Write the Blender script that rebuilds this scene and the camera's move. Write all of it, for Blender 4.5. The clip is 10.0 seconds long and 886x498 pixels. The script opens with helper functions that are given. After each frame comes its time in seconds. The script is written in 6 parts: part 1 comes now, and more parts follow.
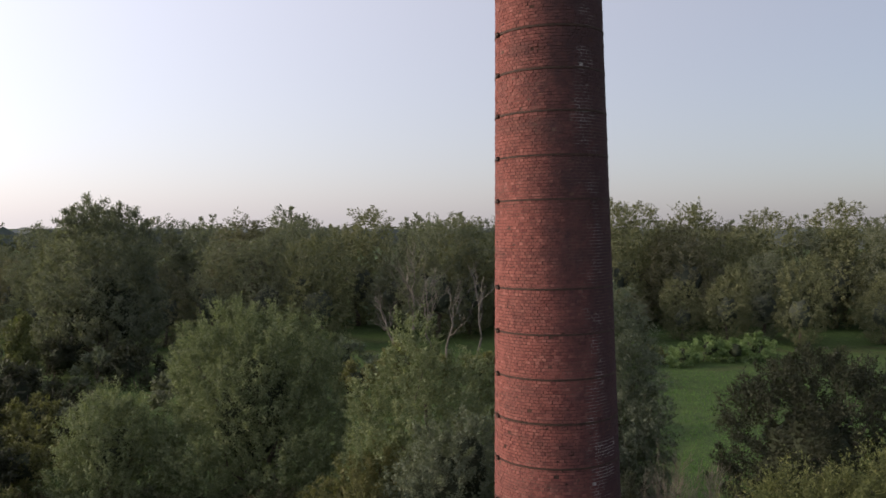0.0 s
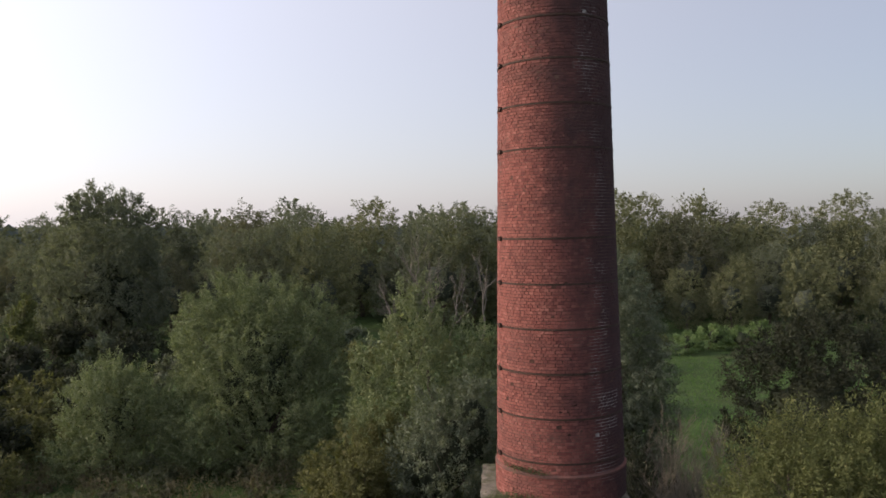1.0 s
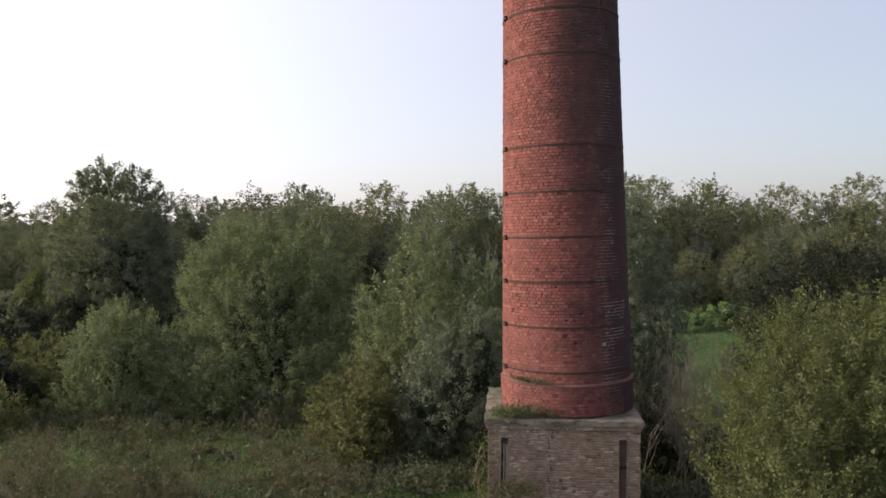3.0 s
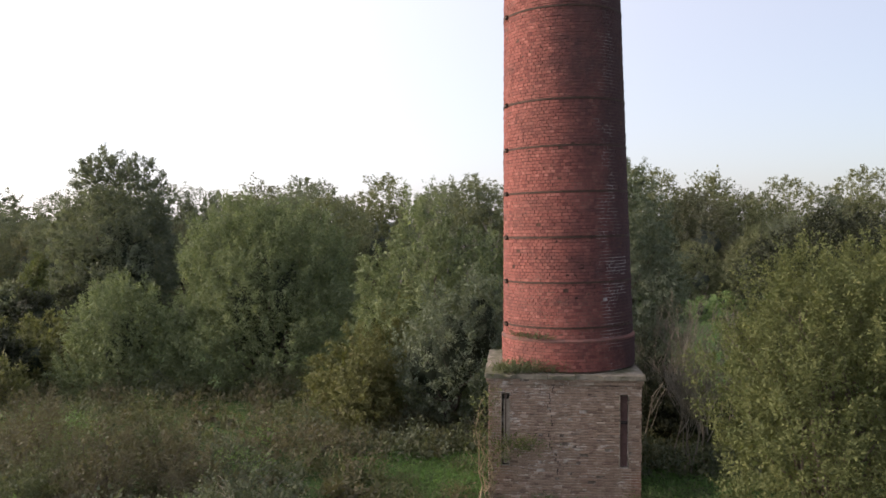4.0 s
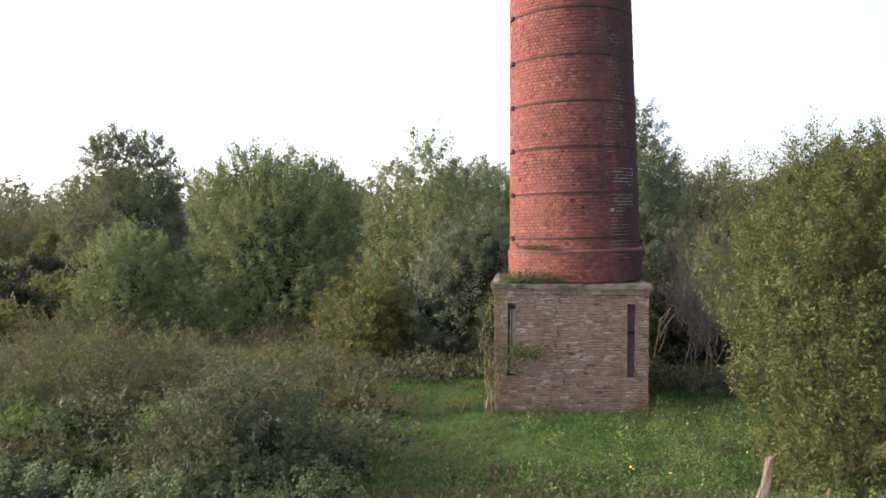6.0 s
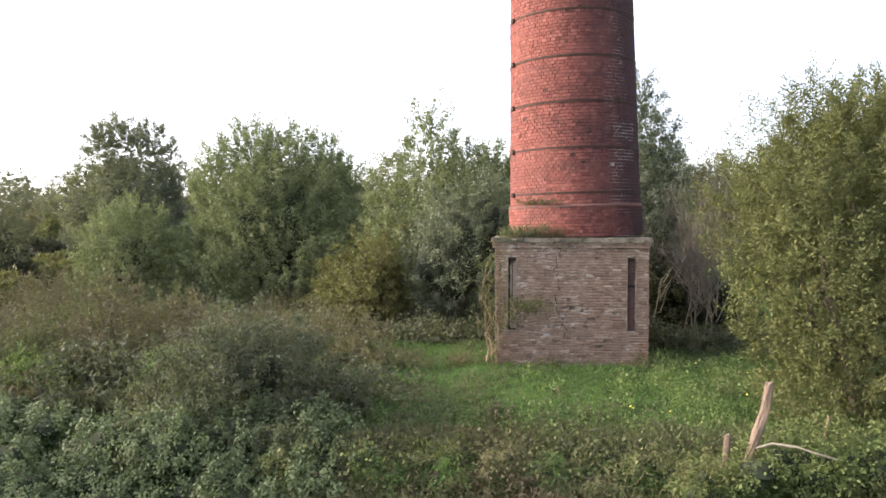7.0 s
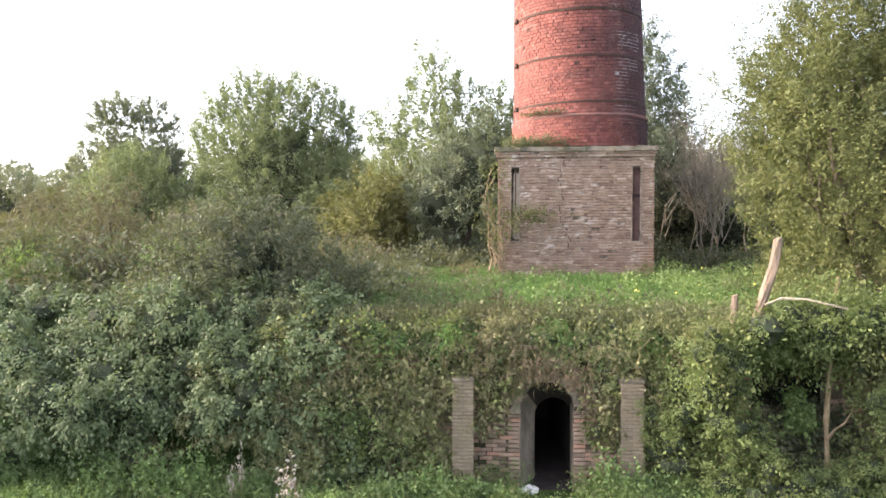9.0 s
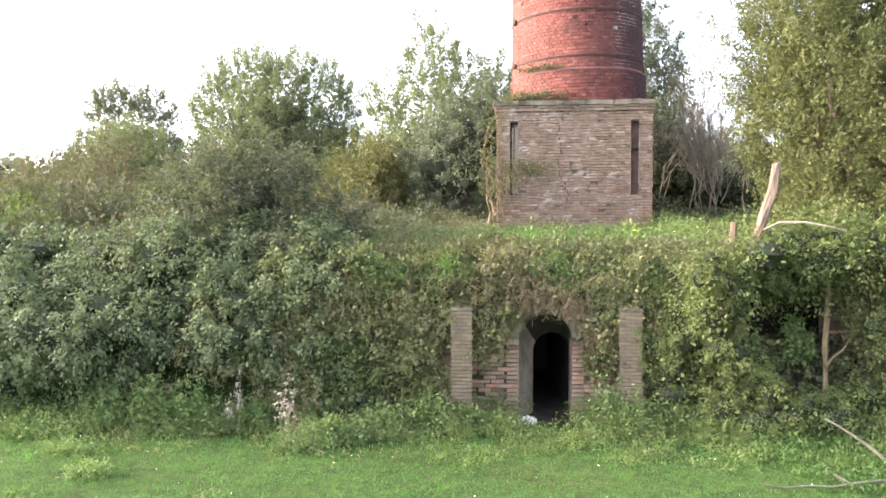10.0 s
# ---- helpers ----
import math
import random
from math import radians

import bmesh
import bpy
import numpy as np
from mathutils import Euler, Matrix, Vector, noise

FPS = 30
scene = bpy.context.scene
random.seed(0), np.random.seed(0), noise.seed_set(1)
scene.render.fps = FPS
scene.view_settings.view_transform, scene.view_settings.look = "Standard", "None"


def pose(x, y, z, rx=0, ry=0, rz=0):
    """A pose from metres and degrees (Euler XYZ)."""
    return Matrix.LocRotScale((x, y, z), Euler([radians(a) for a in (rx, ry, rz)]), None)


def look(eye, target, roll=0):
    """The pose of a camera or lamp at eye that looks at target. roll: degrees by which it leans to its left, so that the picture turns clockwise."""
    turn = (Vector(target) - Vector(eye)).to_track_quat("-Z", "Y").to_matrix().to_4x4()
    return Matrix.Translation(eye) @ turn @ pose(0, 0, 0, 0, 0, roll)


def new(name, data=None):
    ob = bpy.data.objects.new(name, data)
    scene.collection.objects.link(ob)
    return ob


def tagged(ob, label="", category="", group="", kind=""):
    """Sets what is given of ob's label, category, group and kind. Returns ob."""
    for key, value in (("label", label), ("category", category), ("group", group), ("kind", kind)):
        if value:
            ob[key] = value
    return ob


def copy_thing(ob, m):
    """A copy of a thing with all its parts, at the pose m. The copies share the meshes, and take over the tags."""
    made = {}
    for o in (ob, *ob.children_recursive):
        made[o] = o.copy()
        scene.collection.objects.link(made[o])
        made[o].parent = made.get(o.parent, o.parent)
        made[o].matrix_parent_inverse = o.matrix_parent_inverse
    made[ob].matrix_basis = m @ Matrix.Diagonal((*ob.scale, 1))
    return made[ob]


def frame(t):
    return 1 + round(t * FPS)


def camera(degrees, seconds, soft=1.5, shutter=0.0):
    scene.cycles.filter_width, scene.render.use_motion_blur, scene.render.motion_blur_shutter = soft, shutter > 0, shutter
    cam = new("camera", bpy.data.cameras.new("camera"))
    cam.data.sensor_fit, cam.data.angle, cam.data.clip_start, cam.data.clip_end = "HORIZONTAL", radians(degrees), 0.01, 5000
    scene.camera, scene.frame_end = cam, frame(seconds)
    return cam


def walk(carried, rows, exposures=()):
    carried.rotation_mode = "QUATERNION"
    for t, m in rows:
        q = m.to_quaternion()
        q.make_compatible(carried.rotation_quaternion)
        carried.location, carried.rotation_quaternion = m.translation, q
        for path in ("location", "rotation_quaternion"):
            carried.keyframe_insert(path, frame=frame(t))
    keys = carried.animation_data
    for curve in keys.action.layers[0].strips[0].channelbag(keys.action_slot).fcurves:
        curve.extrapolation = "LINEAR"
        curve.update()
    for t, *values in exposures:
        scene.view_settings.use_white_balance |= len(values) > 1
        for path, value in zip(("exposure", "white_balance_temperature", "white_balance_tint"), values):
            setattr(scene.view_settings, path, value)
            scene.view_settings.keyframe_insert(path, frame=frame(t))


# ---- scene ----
TILT = -1.75
cam = camera(58.5, 10.0, soft=1.6)
ROWS = [
    (0, 0.000, 0.000, 15.400, 0.00),
    (0.5, 0.033, 0.079, 14.729, 0.19),
    (1, 0.072, 0.113, 14.039, 0.33),
    (1.5, 0.102, 0.144, 13.411, 0.42),
    (2, 0.140, 0.159, 12.749, 0.57),
    (2.5, 0.173, 0.212, 12.170, 0.82),
    (4, 0.283, 0.297, 10.395, 1.27),
    (4.5, 0.317, 0.309, 9.832, 1.39),
    (5, 0.336, 0.327, 9.234, 1.70),
    (5.5, 0.364, 0.359, 8.651, 1.89),
    (7, 0.392, 0.249, 6.868, 2.03),
    (7.5, 0.413, 0.300, 6.309, 2.15),
    (8, 0.406, 0.363, 5.706, 2.19),
    (8.5, 0.417, 0.416, 5.155, 2.25),
    (9, 0.416, 0.430, 4.552, 2.29),
    (9.5, 0.425, 0.442, 3.991, 2.28),
    (10, 0.420, 0.408, 3.382, 2.19),
]
EXPOSURES = [(0.0, -0.12), (1.0, -0.03), (2.5, 0.16), (4.0, 0.48), (5.5, 0.88), (7.0, 1.35), (8.5, 1.84), (10.0, 2.28)]
walk(cam, [(t, pose(x, y, z, 90 + TILT, 0, yaw)) for t, x, y, z, yaw in ROWS], EXPOSURES)

# ---- daylight: hazy evening sun from the side ----
SUN_AZ, SUN_EL = radians(-86), radians(21)  # azimuth from +y, clockwise
world = bpy.data.worlds.new("sky")
scene.world = world
world.use_nodes = True
wt = world.node_tree
sky = wt.nodes.new("ShaderNodeTexSky")
sky.sky_type, sky.sun_disc = "NISHITA", False
sky.sun_elevation, sky.sun_rotation = SUN_EL, SUN_AZ
sky.air_density, sky.dust_density, sky.ozone_density = 1.0, 2.0, 3.2
veil = wt.nodes.new("ShaderNodeMix")  # thin high haze over the whole sky
veil.data_type = "RGBA"
veil.inputs[7].default_value = (8.5, 7.85, 8.4, 1)
wt.links.new(sky.outputs[0], veil.inputs[6])
wt.links.new(veil.outputs[2], wt.nodes["Background"].inputs[0])
sun = new("sun", bpy.data.lights.new("sun", "SUN"))
sun.data.energy, sun.data.angle, sun.data.color = 4.2, radians(22), (1.0, 0.80, 0.62)
sd = Vector((math.sin(SUN_AZ) * math.cos(SUN_EL), math.cos(SUN_AZ) * math.cos(SUN_EL), math.sin(SUN_EL)))
sun.matrix_world = look(tuple(sd * 200), (0, 0, 0))



def sky_calc(op, a, b):
    n = wt.nodes.new("ShaderNodeMath")
    n.operation = op
    for sock, v in zip(n.inputs, (a, b)):
        if isinstance(v, (int, float)):
            sock.default_value = v
        else:
            wt.links.new(v, sock)
    return n.outputs[0]


# the haze is thicker and brighter towards the sun, thin and bluer away from it
toward_sun = wt.nodes.new("ShaderNodeVectorMath")
toward_sun.operation = "DOT_PRODUCT"
toward_sun.inputs[1].default_value = sd
wt.links.new(wt.nodes.new("ShaderNodeTexCoord").outputs["Generated"], toward_sun.inputs[0])
near_sun = wt.nodes.new("ShaderNodeMapRange")
near_sun.inputs[1].default_value, near_sun.inputs[2].default_value = -0.48, 0.94
wt.links.new(toward_sun.outputs["Value"], near_sun.inputs[0])
wt.links.new(sky_calc("ADD", sky_calc("MULTIPLY", near_sun.outputs[0], 0.34), 0.28), veil.inputs[0])
glow_ = sky_calc("MULTIPLY", sky_calc("POWER", near_sun.outputs[0], 3.0), 0.075)
wt.links.new(sky_calc("ADD", sky_calc("ADD", sky_calc("MULTIPLY", near_sun.outputs[0], 0.040), 0.122), glow_), wt.nodes["Background"].inputs[1])

rng = np.random.default_rng(7)


# ---- materials ----
def material(name, rough=0.85):
    m = bpy.data.materials.new(name)
    m.use_nodes = True
    nt = m.node_tree
    b = nt.nodes["Principled BSDF"]
    b.inputs["Roughness"].default_value = rough
    b.inputs["Specular IOR Level"].default_value = 0.18
    return m, nt, b


def ramp(nt, source, stops):
    n = nt.nodes.new("ShaderNodeValToRGB")
    e = n.color_ramp.elements
    while len(e) < len(stops):
        e.new(0.5)
    for el, (p, c) in zip(e, stops):
        el.position, el.color = p, (*c, 1)
    nt.links.new(source, n.inputs[0])
    return n.outputs[0]


def noise_tex(nt, scale, detail=4, rough=0.6, stretch=(1, 1, 1), at=None):
    co = nt.nodes.new("ShaderNodeTexCoord")
    mp = nt.nodes.new("ShaderNodeMapping")
    mp.inputs["Scale"].default_value = stretch
    nt.links.new(co.outputs["Object"] if at is None else at, mp.inputs["Vector"])
    n = nt.nodes.new("ShaderNodeTexNoise")
    n.inputs["Scale"].default_value, n.inputs["Detail"].default_value, n.inputs["Roughness"].default_value = scale, detail, rough
    nt.links.new(mp.outputs[0], n.inputs["Vector"])
    return n.outputs["Fac"]


def world_pos(nt):
    return nt.nodes.new("ShaderNodeNewGeometry").outputs["Position"]


def mix(nt, fac, a, b, kind="MIX"):
    n = nt.nodes.new("ShaderNodeMix")
    n.data_type, n.blend_type = "RGBA", kind
    for sock, v in ((n.inputs[0], fac), (n.inputs[6], a), (n.inputs[7], b)):
        if isinstance(v, (int, float)):
            sock.default_value = v
        elif isinstance(v, tuple):
            sock.default_value = (*v, 1)
        else:
            nt.links.new(v, sock)
    return n.outputs[2]


def calc(nt, op, a, b=0.0, clamp=False):
    n = nt.nodes.new("ShaderNodeMath")
    n.operation, n.use_clamp = op, clamp
    for sock, v in ((n.inputs[0], a), (n.inputs[1], b)):
        if isinstance(v, (int, float)):
            sock.default_value = v
        else:
            nt.links.new(v, sock)
    return n.outputs[0]


def bump(nt, bsdf, height, strength=0.5, dist=0.02):
    n = nt.nodes.new("ShaderNodeBump")
    n.inputs["Strength"].default_value, n.inputs["Distance"].default_value = strength, dist
    nt.links.new(height, n.inputs["Height"])
    nt.links.new(n.outputs[0], bsdf.inputs["Normal"])


def piece_random(nt):
    isl = nt.nodes.new("ShaderNodeNewGeometry").outputs["Random Per Island"]
    obj = nt.nodes.new("ShaderNodeObjectInfo").outputs["Random"]
    return calc(nt, "FRACT", calc(nt, "ADD", isl, obj))


def sooty_shade_side(nt, p):
    """Where soot, salts and painted shade blacken the shaft's right side: an uneven, ragged edge."""
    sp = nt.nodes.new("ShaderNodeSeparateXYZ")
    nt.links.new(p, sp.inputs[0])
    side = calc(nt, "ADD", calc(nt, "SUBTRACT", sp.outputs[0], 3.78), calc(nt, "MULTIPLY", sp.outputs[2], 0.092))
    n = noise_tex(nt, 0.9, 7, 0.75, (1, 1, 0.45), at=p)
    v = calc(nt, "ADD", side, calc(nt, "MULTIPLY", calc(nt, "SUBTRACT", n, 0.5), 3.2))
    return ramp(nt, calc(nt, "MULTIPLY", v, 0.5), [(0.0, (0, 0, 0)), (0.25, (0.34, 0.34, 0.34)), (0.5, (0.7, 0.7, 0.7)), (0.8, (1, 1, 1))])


def brick_material(name, stops, stain, stain_lo, stain_hi, grain=14, stretch=(1, 1, 0.35), stain_scale=0.7, soot_shade=0.0, salts=0.0):
    m, nt, b = material(name, 0.9)
    p = world_pos(nt)
    col = ramp(nt, piece_random(nt), stops)
    g = noise_tex(nt, grain, 5, 0.7, at=p)
    col = mix(nt, 0.35, col, ramp(nt, g, [(0.3, (0.25, 0.2, 0.2)), (0.7, (1, 1, 1))]), "MULTIPLY")
    s = noise_tex(nt, stain_scale, 6, 0.65, stretch, at=p)
    f = ramp(nt, s, [(stain_lo, (0, 0, 0)), (stain_hi, (1, 1, 1))])
    col = mix(nt, calc(nt, "MULTIPLY", f, 0.7), col, stain)
    if soot_shade:
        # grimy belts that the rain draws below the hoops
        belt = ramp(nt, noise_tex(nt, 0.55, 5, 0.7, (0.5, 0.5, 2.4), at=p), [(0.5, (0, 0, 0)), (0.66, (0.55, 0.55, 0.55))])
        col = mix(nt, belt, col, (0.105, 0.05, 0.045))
        # real soot, widened by a soft painted shade towards the right
        col = mix(nt, calc(nt, "MULTIPLY", sooty_shade_side(nt, p), soot_shade), col, (0.042, 0.029, 0.033))
    if salts:
        # pale lime bloom in flat patches, and a rusty foot at one corner
        pale = ramp(nt, noise_tex(nt, 1.9, 5, 0.7, (1, 1, 2.2), at=p), [(0.55, (0, 0, 0)), (0.64, (1, 1, 1))])
        speck = ramp(nt, noise_tex(nt, 11, 3, 0.6, (0.5, 0.5, 2.0), at=p), [(0.46, (0, 0, 0)), (0.58, (1, 1, 1))])
        col = mix(nt, calc(nt, "MULTIPLY", calc(nt, "MULTIPLY", pale, speck), salts), col, (0.50, 0.46, 0.42))
        sp = nt.nodes.new("ShaderNodeSeparateXYZ")
        nt.links.new(p, sp.inputs[0])
        low_ = calc(nt, "SUBTRACT", calc(nt, "MULTIPLY", calc(nt, "SUBTRACT", sp.outputs[0], 4.0), 0.9), calc(nt, "MULTIPLY", calc(nt, "SUBTRACT", sp.outputs[2], 3.6), 0.8))
        rust = ramp(nt, calc(nt, "ADD", low_, calc(nt, "MULTIPLY", calc(nt, "SUBTRACT", noise_tex(nt, 2.2, 5, 0.7, at=p), 0.5), 1.6)), [(0.3, (0, 0, 0)), (0.8, (0.55, 0.55, 0.55))])
        col = mix(nt, rust, col, (0.21, 0.105, 0.07))
    nt.links.new(col, b.inputs["Base Color"])
    bump(nt, b, noise_tex(nt, 60, 4, 0.7, at=p), 0.5, 0.01)
    return m


def plain(name, a, b_, scale=6, rough=0.9, bump_s=0.4, stretch=(1, 1, 1), c=None):
    m, nt, b = material(name, rough)
    p = world_pos(nt)
    n1, n2 = noise_tex(nt, scale, 6, 0.65, stretch, at=p), noise_tex(nt, scale * 7, 4, 0.6, stretch, at=p)
    col = ramp(nt, n1, [(0.3, a), (0.7, b_)])
    if c:
        col = mix(nt, ramp(nt, noise_tex(nt, scale * 0.37, 5, 0.6, at=p), [(0.48, (0, 0, 0)), (0.62, (1, 1, 1))]), col, c)
    col = mix(nt, 0.4, col, ramp(nt, n2, [(0.3, (0.45, 0.45, 0.45)), (0.7, (1, 1, 1))]), "MULTIPLY")
    nt.links.new(col, b.inputs["Base Color"])
    bump(nt, b, n2, bump_s, 0.02)
    return m


COOL = (1.0, 1.0, 1.04)  # slight blue cast of haze and shadow put into all leaf colours


def leaf_material(name, stops, clump=1.3, back=0.28, rough=0.7, tint=None, gain=1.52, grey=0.20):
    m, nt, b = material(name, rough)
    p = world_pos(nt)
    # grey mutes the stops, partly to imitate haze
    col = ramp(nt, piece_random(nt), [(q, tuple((0.65 * (v * (1 - grey) + grey * sum(c) / 3) + 0.35 * w) * gain * k for v, w, k in zip(c, stops[len(stops) // 2][1], COOL))) for q, c in stops])
    n = noise_tex(nt, clump, 3, 0.6, at=p)
    col = mix(nt, 0.6, col, ramp(nt, n, [(0.32, (0.6, 0.63, 0.6)), (0.68, (1.2, 1.15, 1.0))]), "MULTIPLY")
    if tint:
        t = noise_tex(nt, clump * 0.45, 3, 0.6, at=p)
        col = mix(nt, ramp(nt, t, [(0.5, (0, 0, 0)), (0.68, (0.8, 0.8, 0.8))]), col, tuple(v * gain for v in tint))
    nt.links.new(col, b.inputs["Base Color"])
    tr = nt.nodes.new("ShaderNodeBsdfTranslucent")
    nt.links.new(mix(nt, 1.0, col, (1.22, 1.32, 0.78), "MULTIPLY"), tr.inputs[0])
    ms = nt.nodes.new("ShaderNodeMixShader")
    ms.inputs[0].default_value = back
    nt.links.new(b.outputs[0], ms.inputs[1])
    nt.links.new(tr.outputs[0], ms.inputs[2])
    nt.links.new(ms.outputs[0], nt.nodes["Material Output"].inputs[0])
    return m


RED = brick_material("chimney brick", [(0, (0.165, 0.056, 0.050)), (0.15, (0.22, 0.079, 0.067)), (0.85, (0.272, 0.100, 0.084)), (1, (0.33, 0.135, 0.112))], (0.12, 0.060, 0.054), 0.48, 0.78, soot_shade=0.86)
GREY = brick_material("plinth brick", [(0, (0.165, 0.118, 0.093)), (0.12, (0.23, 0.168, 0.131)), (0.85, (0.285, 0.212, 0.166)), (0.96, (0.33, 0.255, 0.205)), (1, (0.42, 0.35, 0.29))], (0.205, 0.128, 0.095), 0.50, 0.74, grain=24, stain_scale=0.8, salts=0.75)
KILN = brick_material("kiln brick", [(0, (0.17, 0.13, 0.10)), (0.4, (0.29, 0.215, 0.165)), (0.75, (0.35, 0.25, 0.19)), (1, (0.42, 0.235, 0.17))], (0.09, 0.085, 0.055), 0.5, 0.68, stain_scale=1.4)
MORTAR_R = plain("chimney mortar", (0.022, 0.013, 0.011), (0.11, 0.056, 0.043), 1.6, c=(0.14, 0.085, 0.07))
nt = MORTAR_R.node_tree
p_ = world_pos(nt)
b_ = nt.nodes["Principled BSDF"]
old_ = b_.inputs["Base Color"].links[0].from_socket
sp_ = nt.nodes.new("ShaderNodeSeparateXYZ")
nt.links.new(p_, sp_.inputs[0])
strip_ = calc(nt, "ADD", calc(nt, "ADD", calc(nt, "SUBTRACT", sp_.outputs[0], 4.12), calc(nt, "MULTIPLY", sp_.outputs[2], 0.042)), calc(nt, "MULTIPLY", calc(nt, "SUBTRACT", noise_tex(nt, 0.7, 4, 0.6, at=p_), 0.5), 1.0))
strip_ = ramp(nt, strip_, [(0.1, (0, 0, 0)), (0.35, (1, 1, 1)), (0.62, (1, 1, 1)), (0.85, (0, 0, 0))])
salt_ = calc(nt, "MULTIPLY", strip_, ramp(nt, noise_tex(nt, 1.5, 5, 0.7, at=p_), [(0.46, (0, 0, 0)), (0.6, (1, 1, 1))]))
nt.links.new(mix(nt, salt_, old_, (0.34, 0.315, 0.31)), b_.inputs["Base Color"])
MORTAR_G = plain("plinth mortar", (0.055, 0.043, 0.035), (0.19, 0.155, 0.127), 9.0, c=(0.42, 0.38, 0.34))
MORTAR_K = plain("kiln mortar", (0.075, 0.062, 0.046), (0.17, 0.142, 0.11), 4.0, c=(0.06, 0.058, 0.035))
MORTAR_P = plain("pier mortar", (0.145, 0.120, 0.088), (0.205, 0.168, 0.124), 4.0)
PIER = brick_material("pier brick", [(0, (0.19, 0.156, 0.112)), (0.5, (0.22, 0.18, 0.13)), (1, (0.25, 0.203, 0.148))], (0.11, 0.105, 0.065), 0.46, 0.66, stain_scale=1.6)
PALE_MORTAR = plain("pale lime mortar", (0.27, 0.245, 0.235), (0.42, 0.385, 0.37), 6)
CAPSTONE = plain("weathered stone", (0.12, 0.108, 0.085), (0.25, 0.222, 0.18), 3.0, c=(0.085, 0.085, 0.05))
IRON = plain("rusted iron", (0.035, 0.024, 0.020), (0.085, 0.050, 0.038), 8, 0.75)
PLASTER = plain("old plaster", (0.22, 0.185, 0.15), (0.37, 0.32, 0.265), 2.5, c=(0.15, 0.13, 0.10), bump_s=0.8)
# soot, with the shade of recesses and gaps painted into the same colour
SOOT_SHADE = plain("sooty shaded brick", (0.022, 0.019, 0.019), (0.055, 0.047, 0.044), 3)
BARK = plain("bark", (0.06, 0.05, 0.04), (0.15, 0.125, 0.10), 9, stretch=(1, 1, 0.25))
PALEWOOD = plain("bare dead wood", (0.11, 0.085, 0.065), (0.28, 0.215, 0.168), 12, stretch=(1, 1, 0.12), bump_s=0.9)
MOSSWOOD = plain("mossy dead wood", (0.085, 0.088, 0.06), (0.19, 0.185, 0.14), 9, stretch=(1, 1, 0.2))
GREYWOOD = plain("grey dead wood", (0.14, 0.128, 0.096), (0.29, 0.268, 0.212), 9, stretch=(1, 1, 0.2))
DEADWOOD = plain("dead standing wood", (0.12, 0.106, 0.09), (0.24, 0.212, 0.185), 5)
SHRUBWOOD = plain("grey shrub stems", (0.13, 0.114, 0.09), (0.24, 0.213, 0.17), 6, stretch=(1, 1, 0.3))
DRYSTEM = plain("dry stems", (0.16, 0.12, 0.075), (0.28, 0.22, 0.14), 5)
YELLOW = plain("yellow petals", (0.55, 0.45, 0.06), (0.7, 0.6, 0.12), 9)
RUSTSTEM = plain("reddish dry stems", (0.16, 0.09, 0.055), (0.26, 0.16, 0.10), 6)
PLASTIC = plain("white plastic", (0.62, 0.62, 0.62), (0.8, 0.8, 0.8), 9, 0.4)
SOIL = plain("ground under plants", (0.018, 0.022, 0.012), (0.05, 0.055, 0.025), 1.5)
# fillers inside the foliage, darker than its leaves to paint the inner shade
SHADE_CORE = plain("shaded inner foliage", (0.030, 0.038, 0.023), (0.060, 0.073, 0.043), 2.5, bump_s=1.0)

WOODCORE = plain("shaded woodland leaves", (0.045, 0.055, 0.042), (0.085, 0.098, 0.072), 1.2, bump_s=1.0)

G_WILLOW = leaf_material("willow leaves", [(0, (0.054, 0.070, 0.036)), (0.5, (0.085, 0.105, 0.053)), (0.85, (0.120, 0.142, 0.072)), (1, (0.17, 0.19, 0.105))], 0.9, grey=0.16, gain=1.62)
G_GREY = leaf_material("grey willow leaves", [(0, (0.064, 0.080, 0.052)), (0.5, (0.098, 0.118, 0.078)), (1, (0.16, 0.182, 0.132))], 1.2, gain=1.3)
G_DARK = leaf_material("dark leaves", [(0, (0.024, 0.031, 0.019)), (0.6, (0.039, 0.047, 0.027)), (1, (0.070, 0.072, 0.043))], 1.0, grey=0.3, gain=0.95)
G_ELDER = leaf_material("thorn bush leaves", [(0, (0.032, 0.041, 0.024)), (0.6, (0.050, 0.060, 0.034)), (1, (0.088, 0.086, 0.05))], 1.4, grey=0.36, gain=1.85)
G_YELL = leaf_material("olive willow leaves", [(0, (0.048, 0.060, 0.024)), (0.6, (0.076, 0.090, 0.035)), (0.93, (0.108, 0.118, 0.046)), (1, (0.15, 0.138, 0.058))], 1.2, gain=1.28, grey=0.08)
G_CREEP = leaf_material("creeper leaves", [(0, (0.052, 0.074, 0.025)), (0.6, (0.072, 0.099, 0.034)), (0.95, (0.094, 0.118, 0.044)), (1, (0.14, 0.138, 0.058))], 1.5, tint=(0.07, 0.06, 0.03), gain=1.5, grey=0.10)
G_BROWN = leaf_material("olive brown leaves", [(0, (0.052, 0.056, 0.022)), (0.6, (0.078, 0.082, 0.031)), (1, (0.12, 0.110, 0.05))], 1.0, gain=1.6, grey=0.14)
G_BRAMBLE = leaf_material("bramble leaves", [(0, (0.046, 0.064, 0.032)), (0.5, (0.060, 0.082, 0.040)), (0.95, (0.076, 0.099, 0.050)), (1, (0.11, 0.11, 0.054))], 1.6, 0.25, 0.6, gain=1.6, grey=0.08)
